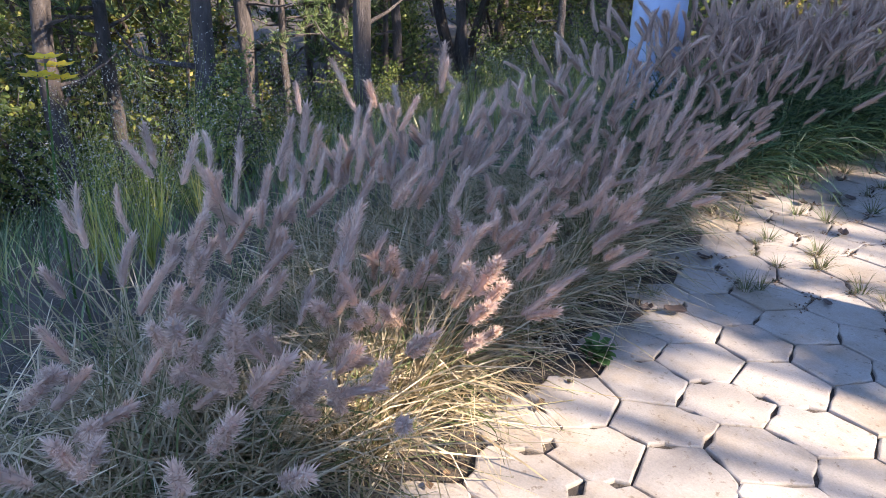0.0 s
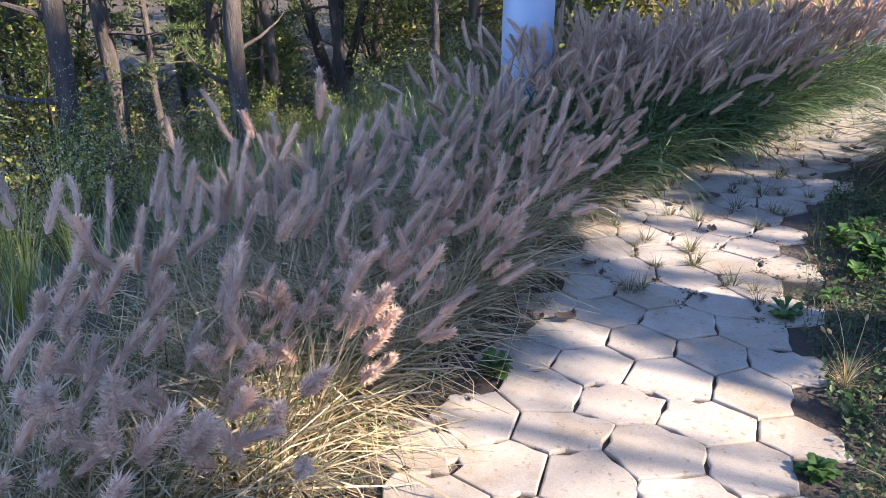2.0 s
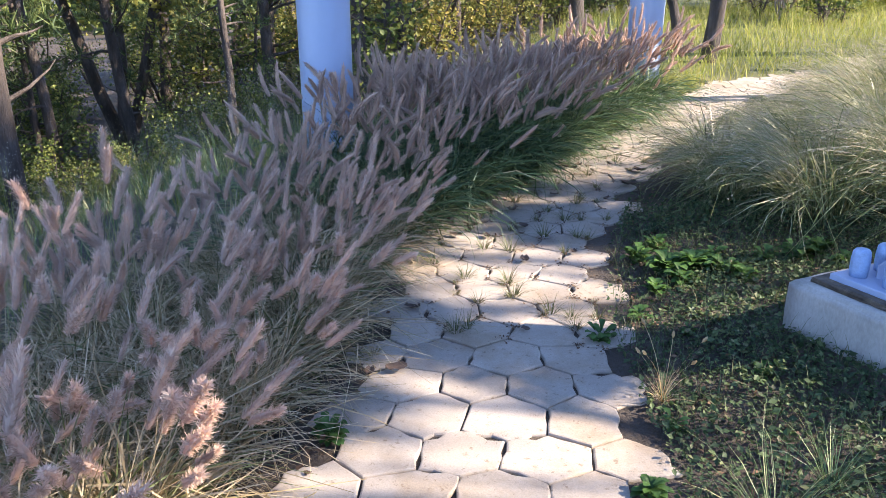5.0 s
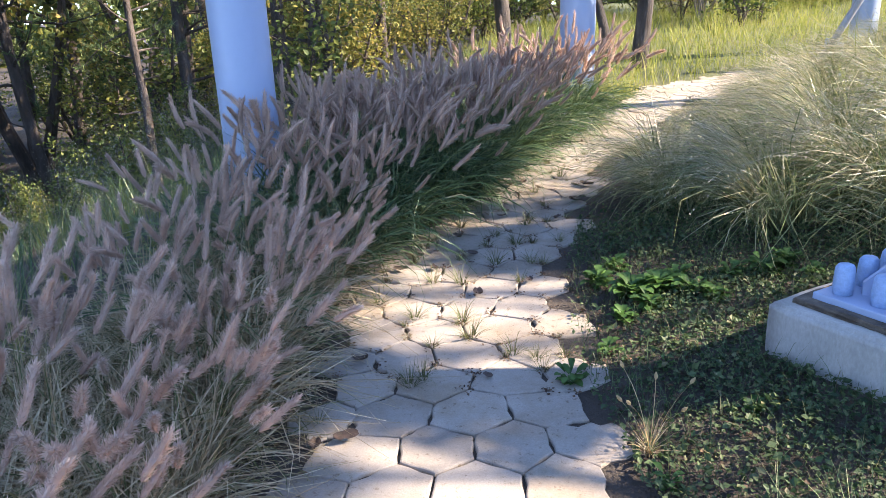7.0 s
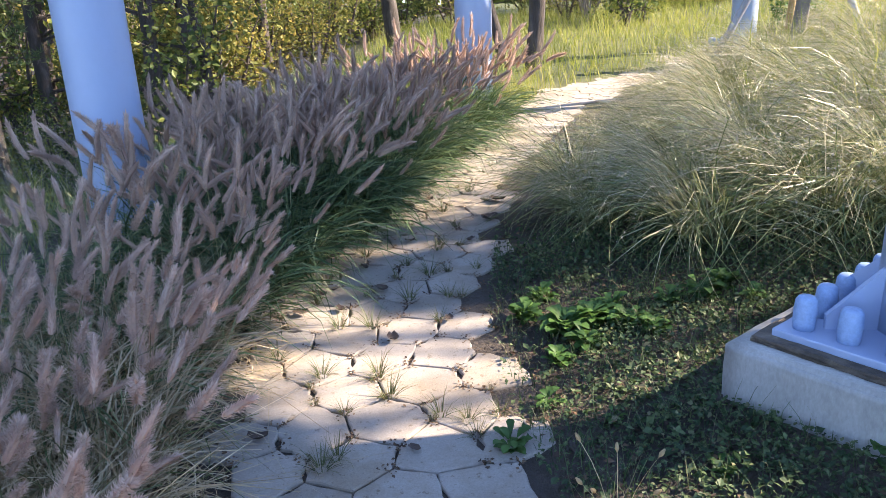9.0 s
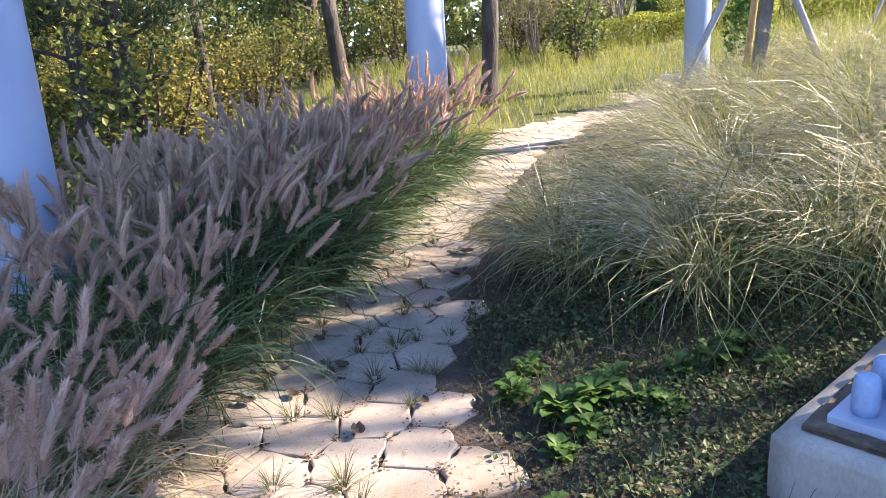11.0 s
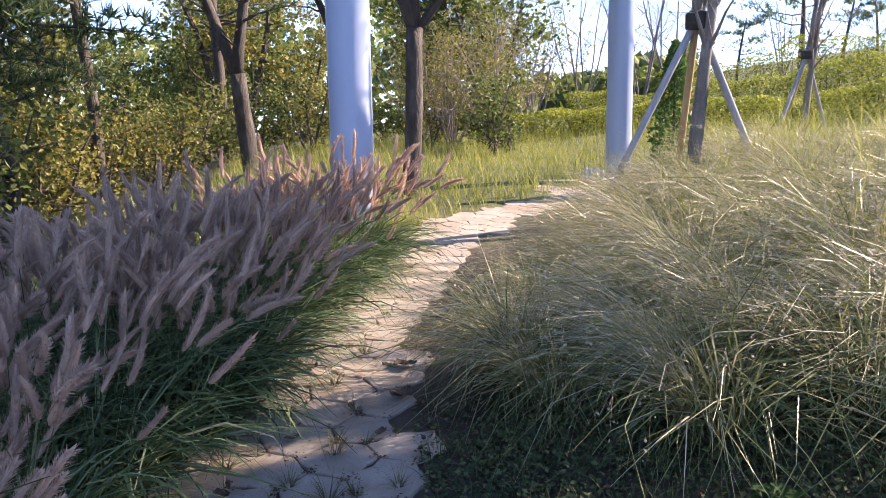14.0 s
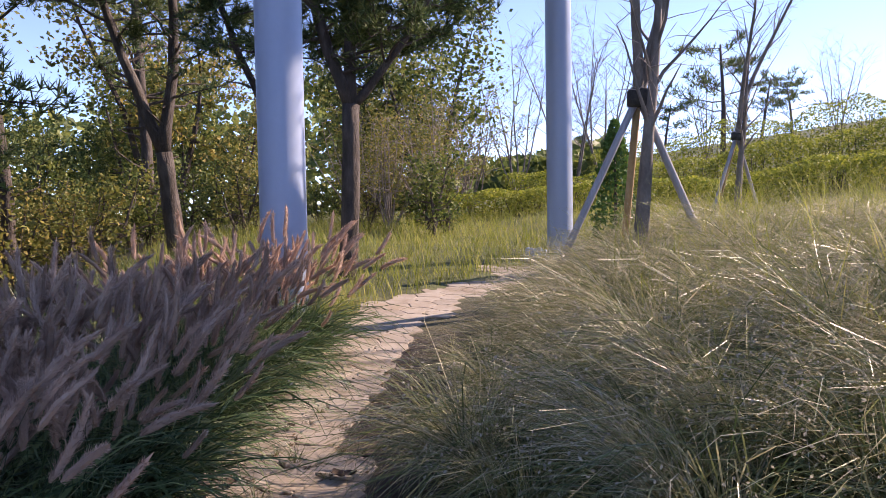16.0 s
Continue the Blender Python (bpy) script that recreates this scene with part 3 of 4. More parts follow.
# ---- meadow and ground cover ----
def scatter_blades(name, xs, ys, lo, hi, width, mat, label, rng, segs=3, droop=1.2):
    n = len(xs)
    base = np.stack([xs, ys, ground(xs, ys) - 0.03], 1)
    tuftiness = np.array([0.95 + 0.75 * noise.noise((x * 1.3, y * 1.3, 7.0)) + 0.35 * noise.noise((x * 4.1, y * 4.1, 3.0)) for x, y in zip(xs, ys)])
    v = blades(base, rng.uniform(0, 2 * np.pi, n), rng.uniform(lo, hi, n) * tuftiness, rng.uniform(0, 0.5, n), rng.uniform(0.2, droop, n), width * rng.uniform(0.7, 1.3, n), segs, rng=rng)
    ob = new(name, mesh_of(name, v[0], v[1].tolist(), mat))
    return tagged(ob, label, "grass", kind="stuff")


rg = np.random.RandomState(11)
n = 36000
mx, my = rg.uniform(-2.5, 14, n), 8.6 + 13 * rg.uniform(0, 1, n) ** 1.3
keep = (np.abs(mx - path_x(my)) > 0.5) | (my > 11.6)
keep &= ~((my < 11.4) & (mx > path_x(my)) & (mx < path_x(my) + 4.2))
keep &= ~((mx < -0.2) & (my < 9.4))
scatter_blades("meadow_grass", mx[keep], my[keep], 0.15, 0.52, 0.009, M_MEADOW, "sunlit yellow-green meadow grass on the slope", rg, 3, 1.9)
n = 12000
tx_, ty_ = rg.uniform(1.2, 11.0, n), rg.uniform(5.6, 13.0, n)
off = tx_ - path_x(ty_)
keep = (off > 4.5) | ((off > 2.0) & (rg.uniform(0, 1, n) < 0.75))
scatter_blades("tall_grass", tx_[keep], ty_[keep], 0.5, 0.95, 0.008, M_MEADOW, "tall sunlit yellow-green grass on the bank", rg, 4, 1.4)
n = 4500
ex, ey = rg.uniform(-0.9, 0.6, n), rg.uniform(6.6, 9.6, n)
off = path_x(ey) - path_half(ey) - ex
keep = (off > -0.02) & (off < 0.34)
scatter_blades("edge_grass", ex[keep], ey[keep], 0.18, 0.42, 0.008, M_MEADOW, "yellow-green grass leaning over the path edge", rg, 4, 1.8)

n = 90000
qx, qy = rg.uniform(0.1, 2.9, n), rg.uniform(1.4, 5.6, n)
keep = qx - path_x(qy) > path_half(qy) - 0.05
d = (qx - cx, qy - cy)
inside = (np.abs(d[0] * cr + d[1] * sr) < HALF + 0.01) & (np.abs(-d[0] * sr + d[1] * cr) < HALF + 0.01)
keep &= ~inside
clump = np.array([noise.noise((x * 1.7, y * 1.7, 4.0)) for x, y in zip(qx, qy)])
keep &= rg.uniform(-0.5, 0.5, n) < clump + 0.24 + 0.6 * np.clip(qx - path_x(qy) - path_half(qy) - 0.35, -0.35, 0.3)
P = np.stack([qx, qy, ground(qx, qy) + 0.05 * rg.uniform(0, 1, n) * np.clip(clump + 0.6, 0.2, 1.2)], 1)[keep]
tagged(new("ground_cover", mesh_of("ground_cover", *leaf_cards(P, 0.012 + 0.022 * rg.uniform(0, 1, len(P)) ** 2, rg, 0.5), M_COVER)), "low dark green clover and creeping weeds on bare soil", "ground cover", kind="stuff")
n = 17000
wx, wy = rg.uniform(0.2, 3.0, n), rg.uniform(0.8, 5.2, n)
keep = (wx - path_x(wy) > path_half(wy) - 0.02)
d = (wx - cx, wy - cy)
keep &= ~((np.abs(d[0] * cr + d[1] * sr) < HALF + 0.03) & (np.abs(-d[0] * sr + d[1] * cr) < HALF + 0.03))
scatter_blades("short_grass", wx[keep], wy[keep], 0.05, 0.17, 0.0035, M_COVER, "short thin grass among the creeping weeds", rg, 3, 2.0)
n = 9500
lx, ly = rg.uniform(-1.9, 2.6, n), rg.uniform(0.2, 8.5, n)
side = np.abs(lx - path_x(ly)) - path_half(ly)
keep = (side > -0.01) & ((side < 0.5) | (rg.uniform(0, 1, n) < 0.35))
d = (lx - cx, ly - cy)
keep &= ~((np.abs(d[0] * cr + d[1] * sr) < HALF + 0.03) & (np.abs(-d[0] * sr + d[1] * cr) < HALF + 0.03))
P = np.stack([lx, ly, ground(lx, ly) + rg.uniform(0.0, 0.015, n)], 1)[keep]
tagged(new("leaf_litter", mesh_of("leaf_litter", *leaf_cards(P, 0.03, rg, 0.85), M_DEAD)), "brown dead leaf litter along the path edges", "leaf litter", kind="stuff")


# ---- weeds ----
def rosette(m, rng, leaves, size, label):
    ob = empty("weed", m, label, "weed", "weeds beside the path")
    chunks = []
    for i in range(leaves):
        a = i * 2.4 + rng.uniform(-0.2, 0.2)
        L, w = size * rng.uniform(0.6, 1.1), size * rng.uniform(0.20, 0.28)
        tilt = rng.uniform(0.25, 0.95)
        s = np.array([0, 0.3, 0.6, 0.85, 1.0])
        ww = np.array([0.15, 0.7, 1.0, 0.7, 0.05]) * w
        hor, ver = s * L * math.cos(tilt), s * L * math.sin(tilt) - 0.35 * L * s ** 2.5
        d, p = np.array([math.sin(a), math.cos(a), 0]), np.array([math.cos(a), -math.sin(a), 0])
        storey = rng.uniform(0, 0.7) * size * (i > 8)
        mid = d * (hor + rng.uniform(0, 0.5) * size * (i > 8))[:, None] + np.array([0, 0, 1.0]) * (ver + storey)[:, None]
        lift = np.array([0, 0, 1.0]) * (ww * 0.3)[:, None]
        V = np.stack([mid - p * ww[:, None] + lift, mid, mid + p * ww[:, None] + lift], 1).reshape(-1, 3)
        F = [(3 * q + e, 3 * q + e + 1, 3 * q + e + 4, 3 * q + e + 3) for q in range(4) for e in (0, 1)]
        chunks.append((V, F))
    part("leafage", mesh_of("leafage", *join(chunks), M_WEED, True), ob)
    return ob


rg = np.random.RandomState(3)
ROS = [(0.27, 3.37, 0.11, 12), (0.40, 3.64, 0.09, 9), (0.50, 4.16, 0.16, 26), (0.34, 4.31, 0.13, 20), (0.62, 4.2, 0.15, 24), (1.11, 4.33, 0.14, 22),
       (1.36, 3.20, 0.12, 14), (0.76, 4.16, 0.13, 20), (-0.50, 2.37, 0.10, 18), (0.55, 2.41, 0.09, 18), (0.42, 4.5, 0.12, 18), (0.60, 2.80, 0.08, 8), (0.9, 3.2, 0.07, 9), (0.62, 3.5, 0.06, 8),
       (0.58, 4.02, 0.12, 18), (0.70, 4.30, 0.13, 18), (0.86, 4.08, 0.11, 18), (0.46, 3.92, 0.10, 16), (0.96, 4.30, 0.11, 18), (1.22, 4.42, 0.12, 18), (1.30, 4.25, 0.10, 16)]
for x, y, size, leaves in ROS:
    rosette(at(x, y, rg.uniform(0, 360), 1.0, -0.01), rg, int(leaves * 2.4), size * 0.62, "bright green broad-leaved weed growing by the path edge")


def tuft(m, rng, blades_n, length, label, mat):
    ob = empty("grass_tuft", m, label, "weed", "tufts in the paving joints")
    az = rng.uniform(0, 2 * np.pi, blades_n)
    base = np.stack([0.02 * np.sin(az), 0.02 * np.cos(az), np.zeros(blades_n)], 1)
    v = blades(base, az, rng.uniform(0.4, 1.0, blades_n) * length, rng.uniform(0.2, 1.1, blades_n), rng.uniform(0.2, 1.2, blades_n), rng.uniform(0.002, 0.0038, blades_n), 3, rng=rng)
    part("leaf_tuft", mesh_of("leaf_tuft", v[0], v[1].tolist(), mat), ob)
    return ob


M_JOINT = foliage("joint_weed", [(0.0, (0.06, 0.085, 0.03)), (0.6, (0.13, 0.15, 0.06)), (1.0, (0.34, 0.28, 0.16))])
TUFTS = [(-0.34, 3.24, 0.15), (0.02, 3.55, 0.15), (-0.25, 3.83, 0.12), (-0.18, 3.67, 0.10), (-0.47, 3.81, 0.13), (-0.34, 4.23, 0.14), (-0.66, 4.71, 0.14), (-0.21, 4.52, 0.14),
         (-0.14, 4.82, 0.14), (-0.02, 4.55, 0.11), (-0.52, 5.09, 0.12), (-0.28, 4.95, 0.11), (-0.13, 5.17, 0.13), (0.0, 6.25, 0.14), (-0.15, 5.84, 0.13), (0.05, 7.7, 0.2), (0.14, 6.9, 0.09),
         (-0.69, 3.95, 0.13), (-0.49, 4.23, 0.12), (-0.6, 2.95, 0.09), (0.12, 3.52, 0.10), (-0.05, 5.55, 0.10), (-0.42, 4.55, 0.10), (0.1, 4.9, 0.10), (0.3, 8.1, 0.12), (-0.30, 3.30, 0.11)]
tp = [None] * 4
for i, (x, y, L) in enumerate(TUFTS):
    m = pose(x, y, float(slope_y(y)) + 0.0, 0, 0, rg.uniform(0, 360))
    if tp[i % 4] is None:
        tp[i % 4] = tuft(m, rg, 46, 0.13, "small dusty grass tuft growing in a paving joint", M_JOINT)
    else:
        copy_thing(tp[i % 4], m @ Matrix.Scale(L / 0.13, 4))

tuft(at(0.88, 2.32), rg, 90, 0.42, "clump of long thin green grass beside the paving", M_GREEN)
tuft(at(1.05, 2.55), rg, 60, 0.30, "clump of long thin green grass beside the paving", M_GREEN)

# crumpled dead leaves lying on the paving
M_CRUMPLE = surface("dead_leaf_dark", [(0.3, (0.035, 0.025, 0.022)), (0.7, (0.13, 0.085, 0.06))], 25, fine=90, bump=0.4)
def dead_leaf(m, rng):
    g = np.linspace(-1, 1, 6)
    X, Y = np.meshgrid(g, g, indexing="ij")
    keepw = np.sqrt(np.clip(1 - X ** 2 * 0.8, 0.08, 1))
    V = np.stack([X * 0.04, Y * 0.026 * keepw, 0.008 + 0.010 * (X ** 2 + Y ** 2) * rng.uniform(0.4, 1) + rng.uniform(-0.005, 0.005, X.shape)], 2).reshape(-1, 3)
    F = [(6 * i + j, 6 * i + 6 + j, 6 * i + 7 + j, 6 * i + 1 + j) for i in range(5) for j in range(5)]
    ob = new("dead_leaf", mesh_of("dead_leaf", V, F, M_CRUMPLE, True))
    ob.matrix_basis = m
    return tagged(ob, "crumpled dark brown dead leaf lying on the paving", "leaf", "dead leaves on the path")


DEAD = [(-0.36, 4.63, 1.3), (-0.23, 4.11, 0.9), (-0.26, 6.05, 1.5), (-0.35, 6.0, 1.2), (0.2, 6.02, 1.4), (0.16, 5.66, 1.5), (-0.70, 4.36, 1.0), (-0.66, 4.56, 1.0), (-0.60, 3.40, 0.9), (-0.46, 2.86, 1.1),
        (-0.55, 2.8, 0.8), (-0.52, 4.4, 0.8), (-0.05, 3.35, 0.6), (0.05, 5.3, 0.8), (-0.3, 5.3, 0.7), (-0.02, 6.7, 0.8), (-0.5, 4.9, 0.8), (0.0, 4.3, 0.7)]
dl = [None] * 3
for i, (x, y, s) in enumerate(DEAD):
    m = pose(x, y, float(slope_y(y)) + 0.004, 0, 0, rg.uniform(0, 360))
    if dl[i % 3] is None:
        dl[i % 3] = dead_leaf(m, rg)
    else:
        copy_thing(dl[i % 3], m @ Matrix.Scale(s, 4))

# seeding weed with pale heads on thin stalks
sw = empty("seeding_weed", at(0.55, 2.95, 0, 0.8), "wiry weed with pale tan seed heads on thin stalks", "weed")
az = np.array([0.2, 1.2, 2.4, 3.6, 4.6, 5.6])
v = blades(np.zeros((6, 3)), az, np.array([0.30, 0.34, 0.28, 0.32, 0.26, 0.36]), np.full(6, 0.25), np.full(6, 0.5), np.full(6, 0.003), 5, tipw=0.8)
part("stalkwork", mesh_of("stalkwork", v[0], v[1].tolist(), M_SEED), sw)
for p, t in zip(v[2], frames_of(v[3])):
    V, F = lathe([(0.002, 0), (0.008, 0.012), (0.007, 0.022), (0.003, 0.034)], 8)
    part("seed_head", mesh_of("seed_head", V @ t.T + p, F, M_SEED, True), sw)
n = 70
az = rg.uniform(0, 6.28, n)
v = blades(np.zeros((n, 3)), az, rg.uniform(0.06, 0.2, n), rg.uniform(0.2, 1.0, n), rg.uniform(0.2, 1.0, n), np.full(n, 0.004), 3, rng=rg)
part("leaf_tuft", mesh_of("leaf_tuft", v[0], v[1].tolist(), M_DRY), sw)


# ---- trees ----
def limb(start, direction, length, r0, r1, rng, segs=6, bend=0.15, up=0.0):
    pts, d, p = [np.array(start, float)], np.array(direction, float), np.array(start, float)
    d /= np.linalg.norm(d)
    for _ in range(segs):
        d = d + rng.normal(0, bend, 3) + np.array([0, 0, up])
        d /= np.linalg.norm(d)
        p = p + d * length / segs
        pts.append(p)
    return np.array(pts), np.linspace(r0, r1, segs + 1)


def pine(m, rng, height, r0, crown_from, label, reach=1.6, tufts=26, needles=10, size=0.17, wide=0.007):
    """Bent trunk, bare dead branches below, boughs with pads of needle tufts above."""
    ob = empty("pine_tree", m, label, "tree", "pines of the wood")
    pts, rad = limb((0, 0, -0.3), (0, 0, 1), height + 0.3, r0, r0 * 0.3, rng, 12, 0.035, 0.03)
    part("trunk", mesh_of("trunk", *tube(pts, rad, 11, True, 0.07, rng), M_BARK, True), ob)
    bch, cen, dr = [], [], []
    z = crown_from * 0.5
    while z < height:
        i = min(max(int(np.searchsorted(pts[:, 2], z)) - 1, 0), len(pts) - 2)
        f = (z - pts[i, 2]) / max(1e-6, pts[i + 1, 2] - pts[i, 2])
        at_ = pts[i] * (1 - f) + pts[i + 1] * f
        live = z > crown_from
        L = reach * rng.uniform(0.55, 1.15) * (1 - 0.6 * max(0, (z - crown_from) / max(0.1, height - crown_from))) * (1 if live else 0.45)
        a = rng.uniform(0, 2 * np.pi)
        bp, br = limb(at_, (math.sin(a), math.cos(a), rng.uniform(-0.1, 0.35)), L, rad[i] * 0.34, 0.006, rng, 6, 0.16, 0.015)
        bch.append(tube(bp, br, 5, False))
        if live:
            for _ in range(tufts):
                q = rng.uniform(0.3, 1.0) * 6
                k = min(5, int(q))
                c = bp[k] + (bp[k + 1] - bp[k]) * (q - k) + rng.normal(0, 0.15, 3) * np.array([1, 1, 0.45]) * L / 1.5
                cen.append(c)
                dr.append((math.sin(a) * 0.4, math.cos(a) * 0.4, 0.8))
        z += rng.uniform(0.10, 0.26) if live else rng.uniform(0.3, 0.8)
    part("branchwork", mesh_of("branchwork", *join(bch), M_BARK), ob)
    part("crown", mesh_of("crown", *needle_tufts(np.array(cen), np.array(dr), size, needles, wide, rng), M_NEEDLE), ob, "dark green needle tufts with gaps")
    return ob


def forked_pine(m, rng, fork_h, r0, stems, label, lean=0.0):
    """A short trunk that divides into stems (way, length, how far up the boughs begin), with dead twigs below and open pads of needles above."""
    ob = empty("pine_tree", m, label, "tree", "pines of the wood")
    pts, rad = limb((0, 0, -0.3), (lean, 0, 1), fork_h + 0.3, r0 * 1.1, r0 * 0.9, rng, 8, 0.025, 0.01)
    part("trunk", mesh_of("trunk", *tube(pts, rad, 12, True, 0.09, rng), M_BARK, True), ob)
    bch, cen, dr = [], [], []
    for way, length, first in stems:
        sp, sr = limb(pts[-1] - np.array((0, 0, 0.05)), way, length, r0 * (0.75 if length > 3 else 0.5), 0.018, rng, 12, 0.07, 0.035)
        part("stem", mesh_of("stem", *tube(sp, sr, 9, True, 0.07, rng), M_BARK, True), ob)
        for k in range(1, 12):
            for _ in range(3):
                a = rng.uniform(0, 2 * np.pi)
                live = k / 12 > first
                L = (rng.uniform(0.7, 1.5) * (1.15 - 0.5 * k / 12)) if live else rng.uniform(0.2, 0.7)
                q, qr = limb(sp[k] + (sp[k + 1] - sp[k]) * rng.uniform(0, 1), (math.sin(a), math.cos(a), rng.uniform(0.0, 0.5)), L, max(0.008, sr[k] * 0.35), 0.004, rng, 6, 0.2, 0.02)
                bch.append(tube(q, qr, 5, False))
                if not live:
                    continue
                for _ in range(5):
                    b = a + rng.normal(0, 0.8)
                    w, wr = limb(q[rng.randint(2, 6)], (math.sin(b), math.cos(b), rng.uniform(0, 0.6)), L * 0.4, 0.006, 0.003, rng, 4, 0.2, 0.03)
                    bch.append(tube(w, wr, 4, False))
                    for c in w[1:]:
                        for _ in range(3):
                            cen.append(c + rng.normal(0, 0.05, 3))
                            dr.append(w[-1] - w[0] + np.array((0, 0, 0.12)))
    d = np.array(dr)
    d /= np.linalg.norm(d, axis=1)[:, None]
    part("branchwork", mesh_of("branchwork", *join(bch), M_BARK), ob)
    part("crown", mesh_of("crown", *needle_tufts(np.array(cen), d, 0.15, 12, 0.008, rng), M_NEEDLE), ob, "open pads of green needles")
    return ob


def leafy(name, m, rng, height, spread, trunks, leaves, size, mat, bark, label, category, group, low=0.1, splay=0.6, stout=1.0):
    """Shrub or broad-leaved tree: branching stems with leaves clustered round the outer twigs."""
    ob = empty(name, m, label, category, group)
    bch, ends = [], []
    for _ in range(trunks):
        a = rng.uniform(0, 2 * np.pi)
        out = rng.uniform(0.05, splay) if trunks > 1 else 0.05
        p, r = limb((0, 0, -0.15), (out * math.sin(a), out * math.cos(a), 1), height * rng.uniform(0.6, 0.95), stout * (0.02 * height ** 0.8 + 0.008), 0.006, rng, 7, 0.10, 0.03)
        bch.append(tube(p, r, 6, False))
        for i in range(2 if low < 0.3 else 3, 8):
            for _ in range(2):
                b = rng.uniform(0, 2 * np.pi)
                q, rr = limb(p[i], (math.sin(b), math.cos(b), rng.uniform(-0.1, 0.7)), spread * rng.uniform(0.35, 1.0) * (1.1 - 0.08 * i), r[i] * 0.5, 0.004, rng, 4, 0.2, 0.02)
                bch.append(tube(q, rr, 4, False))
                ends += [q[2], q[3], q[4]]
    ends = np.array([e for e in ends if e[2] > low] or ends)
    idx = rng.randint(0, len(ends), leaves)
    c = ends[idx] + rng.normal(0, 0.13 * max(spread, 0.6), (leaves, 3))
    c[:, 2] = np.maximum(c[:, 2], low)
    part("branchwork", mesh_of("branchwork", *join(bch), bark), ob)
    if leaves:
        part("foliage", mesh_of("foliage", *leaf_cards(c, size, rng, 0.2), mat), ob)
    return ob


def bare_tree(m, rng, height, r0, stems, label, mat, group, split=0.25, rise=(0.5, 1.4)):
    ob = empty("bare_tree", m, label, "tree", group)
    main, fine = [], []
    for k in range(stems):
        a = k * 2 * np.pi / stems + rng.uniform(-0.4, 0.4)
        st = np.array((0, 0, -0.1)) if k == 0 or stems > 3 else np.array((0, 0, split))
        p, r = limb(st, (0.28 * math.sin(a) * (k > 0 or stems > 3), 0.28 * math.cos(a) * (k > 0 or stems > 3), 1), height * rng.uniform(0.75, 1.0), r0 * (1 if k == 0 else 0.62), 0.012, rng, 10, 0.06 if k else 0.02, 0.02)
        main.append(tube(p, r, 9, False, 0.05, rng))
        for i in range(4, 11):
            for _ in range(2):
                b = rng.uniform(0, 2 * np.pi)
                q, rr = limb(p[i], (math.sin(b), math.cos(b), rng.uniform(*rise)), height * rng.uniform(0.12, 0.30), r[i] * 0.45, 0.004, rng, 5, 0.12, 0.02)
                main.append(tube(q, rr, 5, False))
                for _ in range(6):
                    b = rng.uniform(0, 2 * np.pi)
                    w, wr = limb(q[rng.randint(1, 6)], (math.sin(b), math.cos(b), rng.uniform(0.2, 1.2)), height * rng.uniform(0.05, 0.14), 0.005, 0.002, rng, 3, 0.15)
                    fine.append(tube(w, wr, 3, False))
    part("trunk", mesh_of("trunk", *join(main), mat, True), ob)
    part("twigwork", mesh_of("twigwork", *join(fine), M_TWIG), ob)
    return ob


# the pines of the wood below the path
rg = np.random.RandomState(17)
PINES = [(-6.2, 6.2, 0.14, 0), (-6.4, 4.2, 0.12, 1), (-8.0, 5.8, 0.09, 2), (-8.2, 3.4, 0.13, 0), (-8.9, 7.9, 0.10, 1), (-8.2, 8.7, 0.09, 2), (-8.8, 11.0, 0.11, 0), (-6.3, 11.6, 0.11, 1),
         (-7.2, 13.0, 0.11, 1), (-3.2, 10.0, 0.07, 1), (-4.6, 16.5, 0.12, 2),
         (-9.5, 4.6, 0.11, 1), (-5.2, 8.8, 0.06, 2), (-11, 9.5, 0.13, 0), (-12, 6.5, 0.12, 1), (-11, 2.8, 0.12, 2), (-10.5, 14, 0.13, 0), (-13.5, 11.5, 0.13, 1), (-7, 18, 0.14, 2), (-3.0, 20, 0.14, 0),
         (-14, 3.5, 0.14, 1), (-15, 8.0, 0.13, 2), (-10, 19, 0.14, 0), (-9.2, 1.6, 0.12, 1), (-16, 13, 0.14, 0)]
for r_ in range(12):
    PINES.append((rg.uniform(-15, -6.5), rg.uniform(0.5, 15), rg.uniform(0.06, 0.12), int(rg.randint(3))))
pp = {}
for i, (x, y, r, k) in enumerate(PINES):
    key = k if x > -8.5 else 3
    m = at(x, y, rg.uniform(0, 360))
    if key not in pp:
        if key == 3:
            pp[key] = pine(m, rg, 9.0, 0.12, 2.0, "tall dark-barked pine deeper in the wood", 1.9, 16, 6, 0.25, 0.014)
        else:
            pp[key] = pine(m, rg, 8.0 + k, 0.12, 2.0 + 0.5 * k, "tall dark-barked pine at the edge of the wood", 2.3 - 0.2 * k, 26, 10, 0.18, 0.011)
        continue
    copy_thing(pp[key], m @ Matrix.Scale(r / 0.12, 4))

